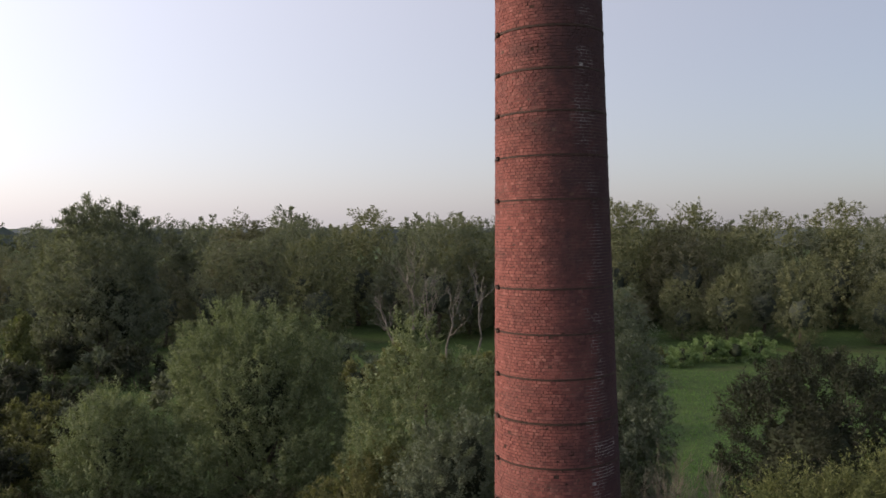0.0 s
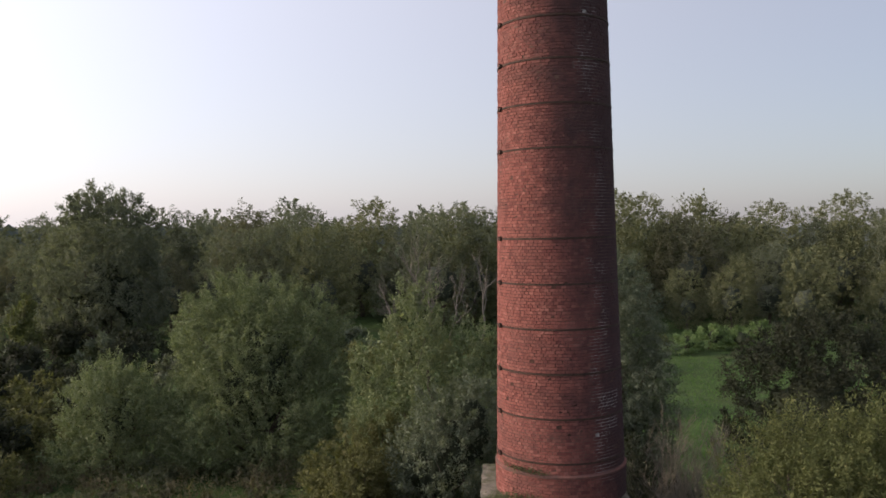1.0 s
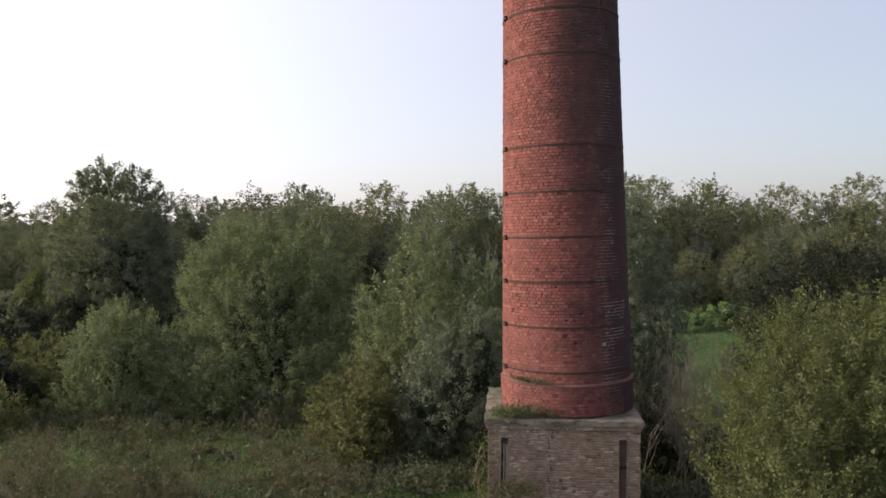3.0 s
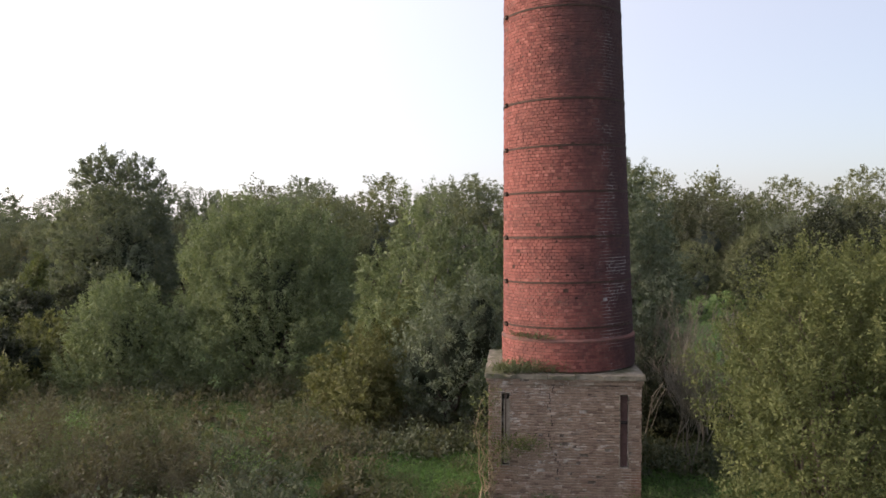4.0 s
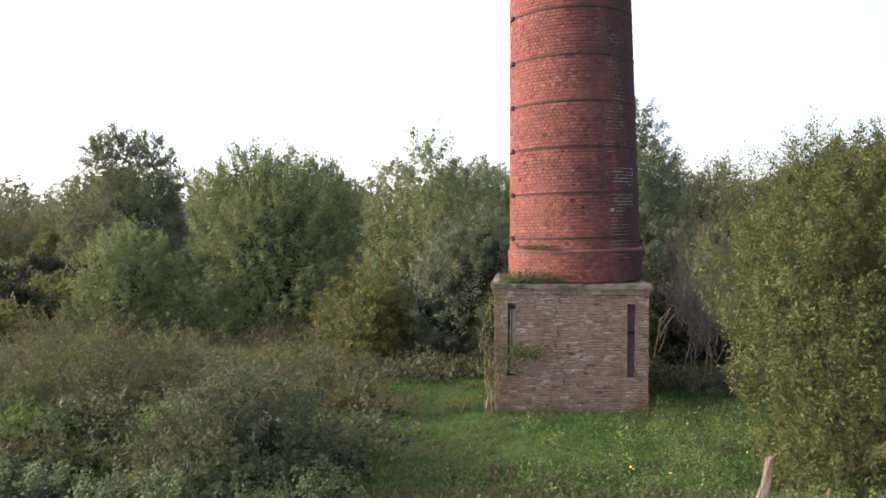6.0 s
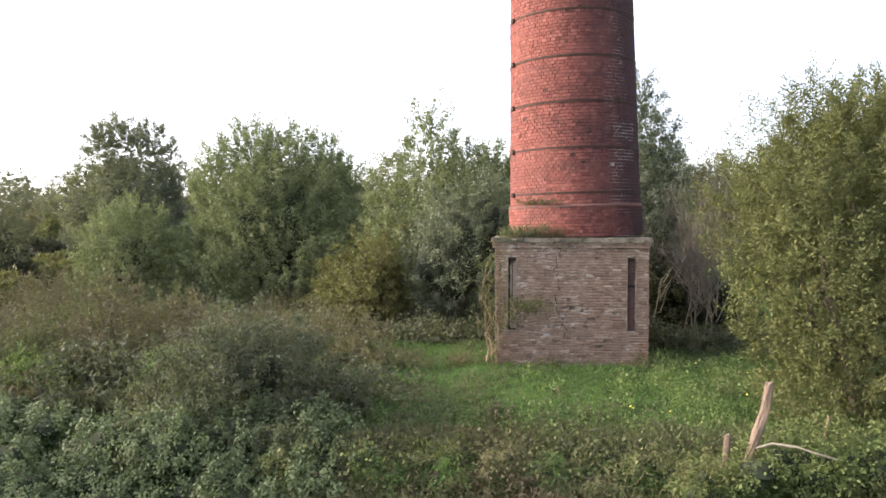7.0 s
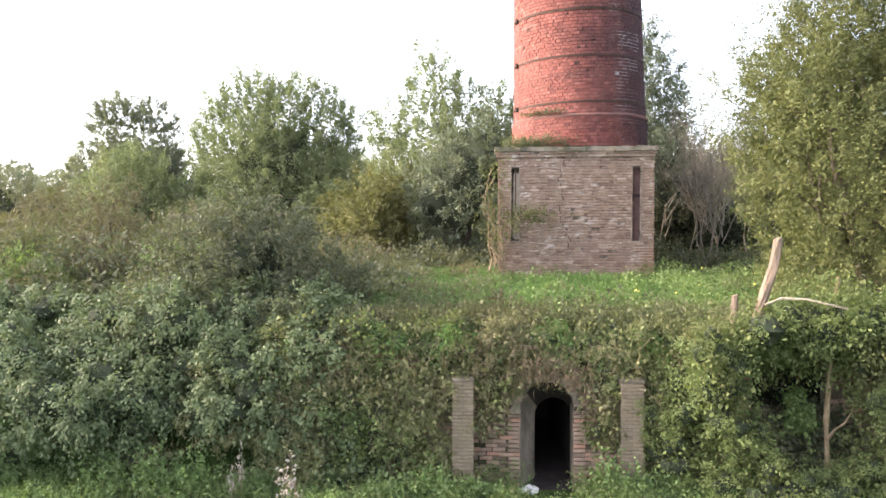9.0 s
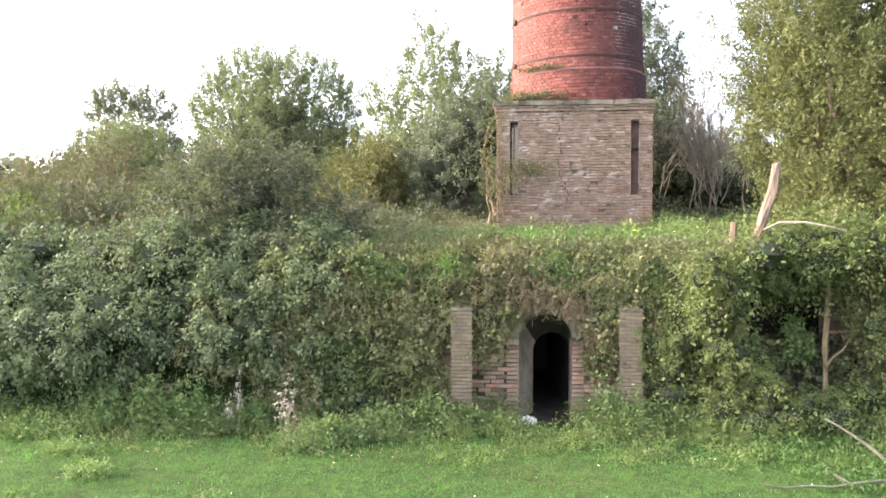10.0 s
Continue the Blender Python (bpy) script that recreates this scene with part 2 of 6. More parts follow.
G_VINE = leaf_material("withered vine leaves", [(0, (0.062, 0.072, 0.028)), (0.5, (0.094, 0.106, 0.043)), (0.8, (0.112, 0.118, 0.053)), (1, (0.135, 0.125, 0.07))], 1.5, 0.3, 0.7, tint=(0.085, 0.072, 0.046), grey=0.24, gain=1.85)
G_HERB = leaf_material("rough herbage", [(0, (0.036, 0.045, 0.020)), (0.6, (0.056, 0.066, 0.030)), (1, (0.095, 0.090, 0.048))], 0.7, tint=(0.066, 0.052, 0.032), gain=1.75, grey=0.3)
G_RUST = leaf_material("dried dock leaves", [(0, (0.044, 0.040, 0.025)), (0.6, (0.062, 0.055, 0.034)), (1, (0.085, 0.08, 0.045))], 0.7, gain=1.9, grey=0.25)
G_NETTLE = leaf_material("nettle leaves", [(0, (0.048, 0.082, 0.026)), (0.6, (0.075, 0.118, 0.038)), (1, (0.115, 0.15, 0.06))], 1.2, gain=1.9, grey=0.26)
G_NETTLE2 = leaf_material("yellow-green weeds", [(0, (0.050, 0.080, 0.024)), (0.6, (0.078, 0.114, 0.038)), (1, (0.108, 0.142, 0.055))], 1.2, gain=1.75, grey=0.12)
G_GRASS = leaf_material("grass blades", [(0, (0.036, 0.078, 0.021)), (0.6, (0.056, 0.112, 0.030)), (1, (0.105, 0.145, 0.052))], 0.8, 0.4)
G_LAWN = leaf_material("lawn blades", [(0, (0.042, 0.114, 0.030)), (0.6, (0.062, 0.156, 0.042)), (1, (0.095, 0.185, 0.06))], 0.9, 0.45, gain=1.25, grey=0.12, tint=(0.075, 0.12, 0.04))
# raised gain and grey put haze into the far leaves
G_FAR = leaf_material("woodland leaves", [(0, (0.046, 0.053, 0.037)), (0.6, (0.066, 0.074, 0.050)), (1, (0.094, 0.101, 0.064))], 0.22, 0.36, grey=0.32, gain=2.2)
G_FAR2 = leaf_material("yellower woodland leaves", [(0, (0.058, 0.066, 0.036)), (0.6, (0.086, 0.093, 0.046)), (1, (0.12, 0.118, 0.058))], 0.22, 0.2, grey=0.15, gain=1.75)
G_FAR3 = leaf_material("browner woodland leaves", [(0, (0.044, 0.045, 0.028)), (0.6, (0.062, 0.062, 0.037)), (1, (0.09, 0.085, 0.048))], 0.22, 0.3, grey=0.32, gain=2.4)
FLUFF = plain("seed fluff", (0.34, 0.30, 0.25), (0.52, 0.475, 0.41), 9)

# the ground: lawn, terrace grass and meadow, with barer patches
LAWN, nt, b_ = material("ground grass", 0.95)
p_ = world_pos(nt)
c_ = ramp(nt, noise_tex(nt, 0.5, 6, 0.6, at=p_), [(0.3, (0.046, 0.082, 0.022)), (0.6, (0.066, 0.116, 0.030)), (0.75, (0.085, 0.118, 0.040))])
c_ = mix(nt, ramp(nt, noise_tex(nt, 0.13, 5, 0.6, at=p_), [(0.55, (0, 0, 0)), (0.68, (0.7, 0.7, 0.7))]), c_, (0.07, 0.075, 0.03))
c_ = mix(nt, 0.6, c_, ramp(nt, noise_tex(nt, 1.7, 6, 0.75, (1, 0.5, 1), at=p_), [(0.35, (0.45, 0.5, 0.45)), (0.65, (1.15, 1.1, 1.0))]), "MULTIPLY")
c_ = mix(nt, 0.75, c_, ramp(nt, noise_tex(nt, 5, 6, 0.75, at=p_), [(0.36, (0.35, 0.4, 0.35)), (0.62, (1.15, 1.1, 1.05))]), "MULTIPLY")
c_ = mix(nt, 0.5, c_, ramp(nt, noise_tex(nt, 18, 4, 0.7, at=p_), [(0.3, (0.4, 0.4, 0.4)), (0.7, (1.1, 1.1, 1.1))]), "MULTIPLY")
nt.links.new(c_, b_.inputs["Base Color"])
bump(nt, b_, noise_tex(nt, 25, 4, 0.7, at=p_), 0.7, 0.05)


# ---- building helpers ----
def mesh_from(name, verts, faces, mat):
    me = bpy.data.meshes.new(name)
    me.from_pydata([tuple(v) for v in verts], [], faces)
    me.materials.append(mat)
    me.update()
    return me


def quads(name, co, mat, smooth=False):
    """A mesh of loose three- or four-cornered pieces from an array (n, k, 3)."""
    n, k = co.shape[:2]
    me = bpy.data.meshes.new(name)
    me.vertices.add(n * k), me.loops.add(n * k), me.polygons.add(n)
    me.vertices.foreach_set("co", np.ascontiguousarray(co, dtype=np.float32).ravel())
    me.loops.foreach_set("vertex_index", np.arange(n * k, dtype=np.int32))
    me.polygons.foreach_set("loop_start", np.arange(0, n * k, k, dtype=np.int32))
    me.polygons.foreach_set("loop_total", np.full(n, k, dtype=np.int32))
    me.materials.append(mat)
    me.update(calc_edges=True)
    return me


def part(name, data, material_=None, parent=None, label="", kind=""):
    if isinstance(data, bmesh.types.BMesh):
        me = bpy.data.meshes.new(name)
        data.to_mesh(me)
        data.free()
        data = me
    if material_ and not data.materials:
        data.materials.append(material_)
    ob = new(name, data)
    ob.parent = parent
    return tagged(ob, label, kind=kind)


def thing(name, at, label, category, group="", kind="", turn=(0, 0, 0)):
    ob = new(name)
    ob.matrix_world = pose(*at, *turn)
    ob.empty_display_size = 0.3
    return tagged(ob, label, category, group, kind)


def unit(v):
    return v / np.maximum(np.linalg.norm(v, axis=-1, keepdims=True), 1e-9)


def leaves(c, axis, size, width=0.55, r=rng, fold=0.25, face=None, loose=0.7):
    """Leaf blades: a pointed, folded quad for each centre, turned roughly to face."""
    n = len(c)
    a = unit(axis)
    if face is None:
        s = unit(np.cross(a, r.normal(size=(n, 3))))
    else:
        s = unit(np.cross(a, unit(face) + r.normal(size=(n, 3)) * loose))
    up = np.cross(s, a)
    L = np.asarray(size).reshape(-1, 1) * np.ones((n, 1))
    w = L * width * 0.5
    f = L * fold * 0.3
    return np.stack([c - a * L * 0.5, c + s * w + up * f, c + a * L * 0.5, c - s * w + up * f], 1)


def blades(co):
    """Three-cornered blades as large as the leaves given, for foliage farther off and for grass."""
    w = (co[:, 1] - co[:, 3]) * 0.5
    return np.stack([co[:, 0] + w, co[:, 0] - w, co[:, 2]], 1)


def sprays(o, d, length, count, spread, size, width=0.5, droop=0.0, r=rng, face=None, loose=0.7):
    """Leaves along twigs that start at o and run along d."""
    n = len(o)
    u = r.random((n, count, 1))
    ln = np.asarray(length).reshape(-1, 1, 1)
    lat = r.normal(size=(n, count, 3)) * spread * (1.1 - 0.7 * u)
    c = o[:, None] + d[:, None] * u * ln + lat
    c[..., 2] -= droop * (u[..., 0] ** 2) * ln[..., 0]
    ax = d[:, None] * 0.7 + unit(lat) * 0.8 + r.normal(size=(n, count, 3)) * 0.5
    ax[..., 2] -= droop
    sz = size * (0.45 + 1.1 * r.random((n, count)) ** 1.3)
    fc = None if face is None else np.repeat(face, count, axis=0)
    return leaves(c.reshape(-1, 3), ax.reshape(-1, 3), sz.ravel(), width, r, 0.25, fc, loose)


def lump(c, rad, r, seed, rings=9, segs=14, amp=0.25):
    """A lumpy closed body, for the dense inside of a crown."""
    v, f = [], []
    for i in range(rings + 1):
        th = math.pi * i / rings
        for j in range(segs):
            ph = 2 * math.pi * j / segs
            d = Vector((math.sin(th) * math.cos(ph), math.sin(th) * math.sin(ph), math.cos(th)))
            k = 1 + amp * noise.noise(d * 2.2 + Vector((seed, 0, 0)))
            v.append((c[0] + d.x * rad[0] * k, c[1] + d.y * rad[1] * k, c[2] + d.z * rad[2] * k))
    for i in range(rings):
        for j in range(segs):
            a, b = i * segs + j, i * segs + (j + 1) % segs
            f.append((a, b, b + segs, a + segs))
    return v, f


def tube(pts, r0, r1, sides=6):
    v, f = [], []
    n = len(pts)
    for i, p in enumerate(pts):
        d = Vector(pts[min(i + 1, n - 1)]) - Vector(pts[max(i - 1, 0)])
        q = d.to_track_quat("Z", "Y")
        rr = r0 + (r1 - r0) * i / max(n - 1, 1)
        for j in range(sides):
            a = 2 * math.pi * j / sides
            v.append(Vector(p) + q @ Vector((rr * math.cos(a), rr * math.sin(a), 0)))
    for i in range(n - 1):
        for j in range(sides):
            a, b = i * sides + j, i * sides + (j + 1) % sides
            f.append((a, b, b + sides, a + sides))
    f.append(tuple(range(sides))[::-1])
    f.append(tuple(range((n - 1) * sides, n * sides)))
    return v, f


def bend(a, b, r, n=5, wob=0.06):
    a, b = np.array(a, float), np.array(b, float)
    ln = np.linalg.norm(b - a)
    return [tuple(a + (b - a) * u + (r.normal(size=3) * wob * ln * math.sin(math.pi * u))) for u in np.linspace(0, 1, n)]


def gather(chunks):
    v, f = [], []
    for cv, cf in chunks:
        k = len(v)
        v += [tuple(p) for p in cv]
        f += [tuple(i + k for i in q) for q in cf]
    return v, f


def billows(lobes, r, k=12, size=0.42):
    """Break each lobe of a crown into rounded billows over its skin."""
    out = []
    for L in lobes:
        c, rad = np.array(L[:3]), np.array(L[3:6])
        for _ in range(k):
            d = unit(r.normal(size=3) + np.array([0, 0, 0.25]))
            q = size * r.uniform(0.75, 1.25)
            m = float(np.mean(rad))
            out.append((*(c + d * rad * (1 - 0.62 * q)), *(m * q * 0.55 + rad * q * 0.45)))
    return out


def crown_points(lobes, n, r, gaps=0.0, low=None, inside=0.25):
    """Twig starts and outward ways over the billows of a crown."""
    lob = np.array(lobes, float)
    area = lob[:, 3] * lob[:, 5]
    pick = r.choice(len(lob), size=int(n * 4), p=area / area.sum())
    d = unit(r.normal(size=(len(pick), 3)) + np.array([0, 0, 0.2]))
    k = 1 - inside * r.random((len(pick), 1)) ** 1.5
    P = lob[pick, :3] + d * lob[pick, 3:6] * k
    keep = np.ones(len(pick), bool)
    if gaps:
        keep &= np.array([noise.noise(Vector(p) * 0.9) > gaps - 0.5 for p in P])
    if low is not None:
        keep &= P[:, 2] > low
    for j, L in enumerate(lob):
        q = np.linalg.norm((P - L[:3]) / (L[3:6] * 0.85), axis=1)
        keep &= ~((q < 1) & (pick != j))
    idx = np.nonzero(keep)[0][:n]
    return P[idx], unit(d[idx] / lob[pick[idx], 3:6])


def boughs(lobes, n, m, ln, r, gaps=0.0, low=None, up=0.8, sep=0.46):
    """Leafy boughs over the skin of a crown, kept apart from one another; each carries m shoots that narrow to its tip."""
    lob = np.array(lobes, float)
    area = lob[:, 3] * lob[:, 5]
    pick = r.choice(len(lob), size=n * 12, p=area / area.sum())
    d = unit(r.normal(size=(len(pick), 3)) + np.array([0, 0, 0.25]))
    P = lob[pick, :3] + d * lob[pick, 3:6] * (1 - 0.26 * r.random((len(pick), 1)))
    keep = np.ones(len(pick), bool)
    if gaps:
        keep &= np.array([noise.noise(Vector(p) * 0.9) > gaps - 0.5 for p in P])
    if low is not None:
        keep &= P[:, 2] > low
    for j, L in enumerate(lob):
        keep &= ~((np.linalg.norm((P - L[:3]) / (L[3:6] * 0.84), axis=1) < 1) & (pick != j))
    chosen = []
    grid = {}
    cell = sep * ln * 1.3
    for i in np.nonzero(keep)[0]:
        k = tuple(int(v // cell) for v in P[i])
        reach = sep * ln * (0.7 + 0.6 * r.random())
        near_ = [j for a in (-1, 0, 1) for b in (-1, 0, 1) for c in (-1, 0, 1) for j in grid.get((k[0] + a, k[1] + b, k[2] + c), ())]
        if near_ and np.min(np.linalg.norm(P[near_] - P[i], axis=1)) < reach:
            continue
        grid.setdefault(k, []).append(i)
        chosen.append(i)
        if len(chosen) >= n:
            break
    T, N = P[chosen], unit(d[chosen] / lob[pick[chosen], 3:6])
    n = len(T)
    D = unit(N * 0.75 + np.array([0, 0, up]) + r.normal(size=N.shape) * 0.24)
    L = ln * (0.5 + 1.0 * r.random((n, 1)) ** 1.4)
    base = T - D * L * 0.62
    u = 0.92 * r.random((n, m, 1)) ** 0.8
    perp = unit(np.cross(D[:, None], r.normal(size=(n, m, 3))))
    o = base[:, None] + D[:, None] * L[:, None] * u
    sd_ = unit(D[:, None] * (0.4 + 0.8 * u) + perp * (1.0 - 0.62 * u) + r.normal(size=(n, m, 3)) * 0.12)
    sl = L * (0.50 - 0.26 * u[..., 0]) * (0.65 + 0.6 * r.random((n, m)))
    face = unit(perp * 0.55 + N[:, None] * 0.6 + np.array([0, 0, 0.4]))
    shown = (np.sum(sd_ * N[:, None], axis=2) > -0.3) | (u[..., 0] > 0.6)
    return T, D, o[shown], sd_[shown], sl[shown], face[shown]


def tree(name, at, lobes, mat, label, n=2500, per=14, twig=0.7, leaf=0.09, spread=0.12, up=0.5, trunk=0.16, core=0.56, width=0.5, droop=0.0,
         gaps=0.0, category="tree", group="", limbs=9, seed=1, low=0.15, stems=1, wisps=0, loose=0.36, deep=2.4, body=0.0, near=False, shoots=20, bough=2.1, sep=0.46, dark=None):
    r = np.random.default_rng(seed)
    ob = thing(name, at, label, category, group)
    o, d, so, sdir, sl, fc = boughs(lobes, max(12, n // shoots), shoots, twig * bough, r, gaps, low, up, sep)
    co = [sprays(so, sdir, sl, per, spread, leaf, width, droop, r, fc, loose)]
    if wisps:
        # leading shoots that stand out of the top
        top = np.argsort(-(o[:, 2] + r.normal(size=len(o)) * 0.7))[:max(6, wisps // 3)]
        top = np.repeat(top, 3)
        w = unit(d[top] * 0.5 + np.array([0, 0, 0.8]) + r.normal(size=(len(top), 3)) * 0.26)
        co.append(sprays(o[top] - w * twig * 0.25, w, twig * (0.6 + 0.9 * r.random(len(top))), per, spread * 0.6, leaf, width, droop, r))
    # the dense leaves deeper in the crown
    lob = np.array(lobes, float)
    vol = lob[:, 3] * lob[:, 4] * lob[:, 5]
    m = max(60, n // 4)
    pk = r.choice(len(lob), size=m, p=vol / vol.sum())
    q = lob[pk, :3] + unit(r.normal(size=(m, 3))) * lob[pk, 3:6] * (core * (0.5 + 0.5 * r.random((m, 1))))
    q = q[q[:, 2] > (low if low is not None else -9)]
    if deep:
        co.append(sprays(q, unit(r.normal(size=q.shape)), twig, 5, spread * 2, leaf * deep, 0.8, 0, r))
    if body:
        # dark lumps inside each limb block the view through and stand in for shade
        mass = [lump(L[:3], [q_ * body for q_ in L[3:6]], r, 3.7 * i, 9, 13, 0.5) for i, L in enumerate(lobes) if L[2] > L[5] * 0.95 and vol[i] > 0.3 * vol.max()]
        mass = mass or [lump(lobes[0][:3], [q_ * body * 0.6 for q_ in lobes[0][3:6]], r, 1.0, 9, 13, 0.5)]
        inner = mesh_from("inner_crown", *gather(mass), dark or SHADE_CORE)
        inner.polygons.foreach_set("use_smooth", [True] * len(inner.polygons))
        part("inner_crown", inner, None, ob, "dark filler for the crown's inner shade")
    co = np.concatenate(co)
    part("crown", quads("crown", co if near else blades(co), mat), None, ob)
    tops = sorted(lobes, key=lambda L: -L[5])
    for s in range(stems):
        L = tops[s % len(tops)]
        st = r.normal(size=2) * (0.2 * (stems > 1))
        part("trunk", mesh_from("trunk", *tube(bend((st[0], st[1], -0.25), (L[0] * 0.75, L[1] * 0.75, L[2] + L[5] * 0.35), r, 7, 0.03), trunk, trunk * 0.35, 8), BARK), None, ob)
    for s in range(limbs):
        q = o[r.integers(len(o))]
        L = tops[r.integers(len(tops))]
        st = np.array([0, 0, 0.3 + 0.5 * r.random() * L[2]])
        part("limb", mesh_from("limb", *tube(bend(st, st + (q - st) * 0.92, r, 5, 0.08), trunk * 0.4, trunk * 0.07, 5), BARK), None, ob)
    return ob


# ---- ground ----
def smooth(a, b, v):
    u = min(max((v - a) / (b - a), 0), 1)
    return u * u * (3 - 2 * u)


def height(x, y):
    w = smooth(-3.4, -1.6, x) * (1 - smooth(9.0, 11.0, x))
    foot, top = 13.35 + 0.60 * w, 16.2 - 1.85 * w
    hi = float(np.interp(y, [14, 17, 20, 23, 30, 40, 55, 80, 5000], [2.72, 3.0, 3.2, 3.2, 3.0, 2.6, 1.4, 0.2, 0.0]))
    z = hi * (smooth(foot, top, y) if w < 0.98 else min(max((y - 13.95) / 0.4, 0), 1))
    rough_ = 0.05 * noise.noise(Vector((x * 0.6, y * 0.6, 0))) + 0.10 * noise.noise(Vector((x * 0.15, y * 0.15, 5)))
    return z + rough_ * min(1, max(0, (abs(y - 14.15) - 0.3)))


def heights(xy):
    return np.array([height(float(a), float(b)) for a, b in xy])


far = [20, 25, 32, 42, 55, 70, 90, 120, 170, 260, 420, 700, 1300, 3000]
xs = sorted(set([-v for v in far] + [round(v, 3) for v in np.arange(-17, 15.01, 0.4)] + [1.0, 2.4, 5.0, 6.3] + far))
ys = sorted(set([-3000, -1200, -500, -200, -80, -30, -10, 0, 4] + [round(v, 3) for v in np.arange(7, 13.6, 0.5)] + [13.95, 14.35]
                + [round(v, 3) for v in np.arange(14.8, 31, 0.6)] + [33, 36, 40, 45, 50] + far[5:]))
gv = [(x, y, height(x, y)) for y in ys for x in xs]
gf = []
nx = len(xs)
for j in range(len(ys) - 1):
    for i in range(nx - 1):
        if ys[j] == 13.95 and (xs[i] >= 0.99 and xs[i + 1] <= 2.41 or xs[i] >= 4.99 and xs[i + 1] <= 6.31):
            continue
        a = j * nx + i
        gf.append((a, a + 1, a + nx + 1, a + nx))
ground = part("ground", mesh_from("ground", gv, gf, LAWN))
for p in ground.data.polygons:
    p.use_smooth = True
tagged(ground, "green grass lawn, earth bank and rough meadow", "ground", kind="structure")

# ---- chimney ----
BX, BY, BASE, CAP = 3.10, 22.62, 3.0, 6.36
YAW = -3.8
SHAFT_BOT, SHAFT_TOP, LEAN = 6.55, 26.0, -1.3


def brick_mesh(name, w, h, d, mat, chamfer=0.006, seed=0):
    """One brick: face towards -y, back open, worn edges."""
    r = random.Random(seed)
    j = lambda: r.uniform(-0.004, 0.004)
    c = chamfer
    v = [(-w / 2, d, -h / 2), (w / 2, d, -h / 2), (w / 2, d, h / 2), (-w / 2, d, h / 2),
         (-w / 2, c, -h / 2), (w / 2, c, -h / 2), (w / 2, c, h / 2), (-w / 2, c, h / 2),
         (-w / 2 + c + j(), j(), -h / 2 + c), (w / 2 - c + j(), j(), -h / 2 + c), (w / 2 - c + j(), j(), h / 2 - c), (-w / 2 + c + j(), j(), h / 2 - c)]
    f = [(8, 9, 10, 11), (4, 5, 9, 8), (5, 6, 10, 9), (6, 7, 11, 10), (7, 4, 8, 11), (0, 1, 5, 4), (1, 2, 6, 5), (2, 3, 7, 6), (3, 0, 4, 7)]
    return v, f


def put(vf, m):
    return [m @ Vector(p) for p in vf[0]], vf[1]


def shaft_radius(z):
    return 1.785 - 0.0212 * (z - 8.0)


chimney = thing("chimney", (3.32, BY, SHAFT_BOT), "tall round red brick factory chimney with iron bands, weathered and sooty", "chimney", turn=(0, LEAN, 0))
core = []
for z, rad in [(0.0, 1.826), (0.80, 1.826), (0.84, shaft_radius(SHAFT_BOT + 0.84) - 0.010), (SHAFT_TOP - SHAFT_BOT, shaft_radius(SHAFT_TOP) - 0.010)]:
    core.append((z, rad + 0.003))
v, f = [], []
for z, rad in core + [(SHAFT_TOP - SHAFT_BOT, 0.9), (SHAFT_TOP - SHAFT_BOT - 4, 0.9)]:
    for j in range(96):
        a = 2 * math.pi * j / 96
        v.append((rad * math.cos(a), rad * math.sin(a), z))
for i in range(5):
    for j in range(96):
        a, b = i * 96 + j, i * 96 + (j + 1) % 96
        f.append((a, b, b + 96, a + 96))
f.append(tuple(range(5 * 96, 6 * 96))[::-1])
part("mortar_core", mesh_from("mortar_core", v, f, MORTAR_R), None, chimney, "dark recessed mortar")

COURSE = 0.0865
BANDS = [z + 15.4 - SHAFT_BOT for z in (-7.69, -6.51, -5.32, -4.13, -2.93, -1.71, 0.69, 1.87, 3.05, 4.18, 5.31, 6.44, 7.55, 8.65, 9.75)]
variants = [brick_mesh("b", 0.119, 0.0770, 0.05, RED, 0.005, seed=s) for s in range(6)]
shared = [mesh_from("brick", *vf, RED) for vf in variants]
rest, singles = [], []
r_ = random.Random(5)
zc = 0.06
row = 0
while zc < SHAFT_TOP - SHAFT_BOT - 0.03:
    drum = zc < 0.80
    rad = 1.84 if drum else shaft_radius(zc + SHAFT_BOT)
    n = round(2 * math.pi * rad / 0.127)
    for i in range(n):
        a = 2 * math.pi * (i + 0.5 * (row % 2)) / n + r_.uniform(-0.004, 0.004)
        behind = math.sin(a) > 0.3
        if behind and i % 2:
            continue
        worn = noise.noise(Vector((a * 2.2, zc * 0.8, 6.0)))
        patched = -1.1 < a - 2 * math.pi < -0.58 and 1.9 < zc < 3.05
        lost = not patched and r_.random() < 0.004 + 0.03 * max(0.0, worn - 0.15)
        out = max(-0.005, r_.gauss(0.001, 0.003 + 0.005 * max(0.0, worn)))
        out = max(0.0025, out) if patched else r_.uniform(-0.011, -0.006) if lost else out
        s = 2 * math.pi * rad / n / 0.127 * (2.04 if behind else 1.0)
        m = Matrix.Rotation(a + math.pi / 2, 4, "Z") @ Matrix.Translation((0, -(rad + out), zc + r_.uniform(-0.003, 0.003))) @ Matrix.Rotation(r_.gauss(0, 0.008), 4, "Y") @ Matrix.Diagonal((s, 1, 1, 1))
        k = r_.randrange(6)
        front = math.sin(a) < -0.35 and 0.85 < zc < 2.35
        if front and len(singles) < 300:
            singles.append((k, m))
        else:
            rest.append(put(variants[k], m))
    zc += COURSE
    row += 1
    if not drum and zc - COURSE < 0.80:
        zc += 0.02
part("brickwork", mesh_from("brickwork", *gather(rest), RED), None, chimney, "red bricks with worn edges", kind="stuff")

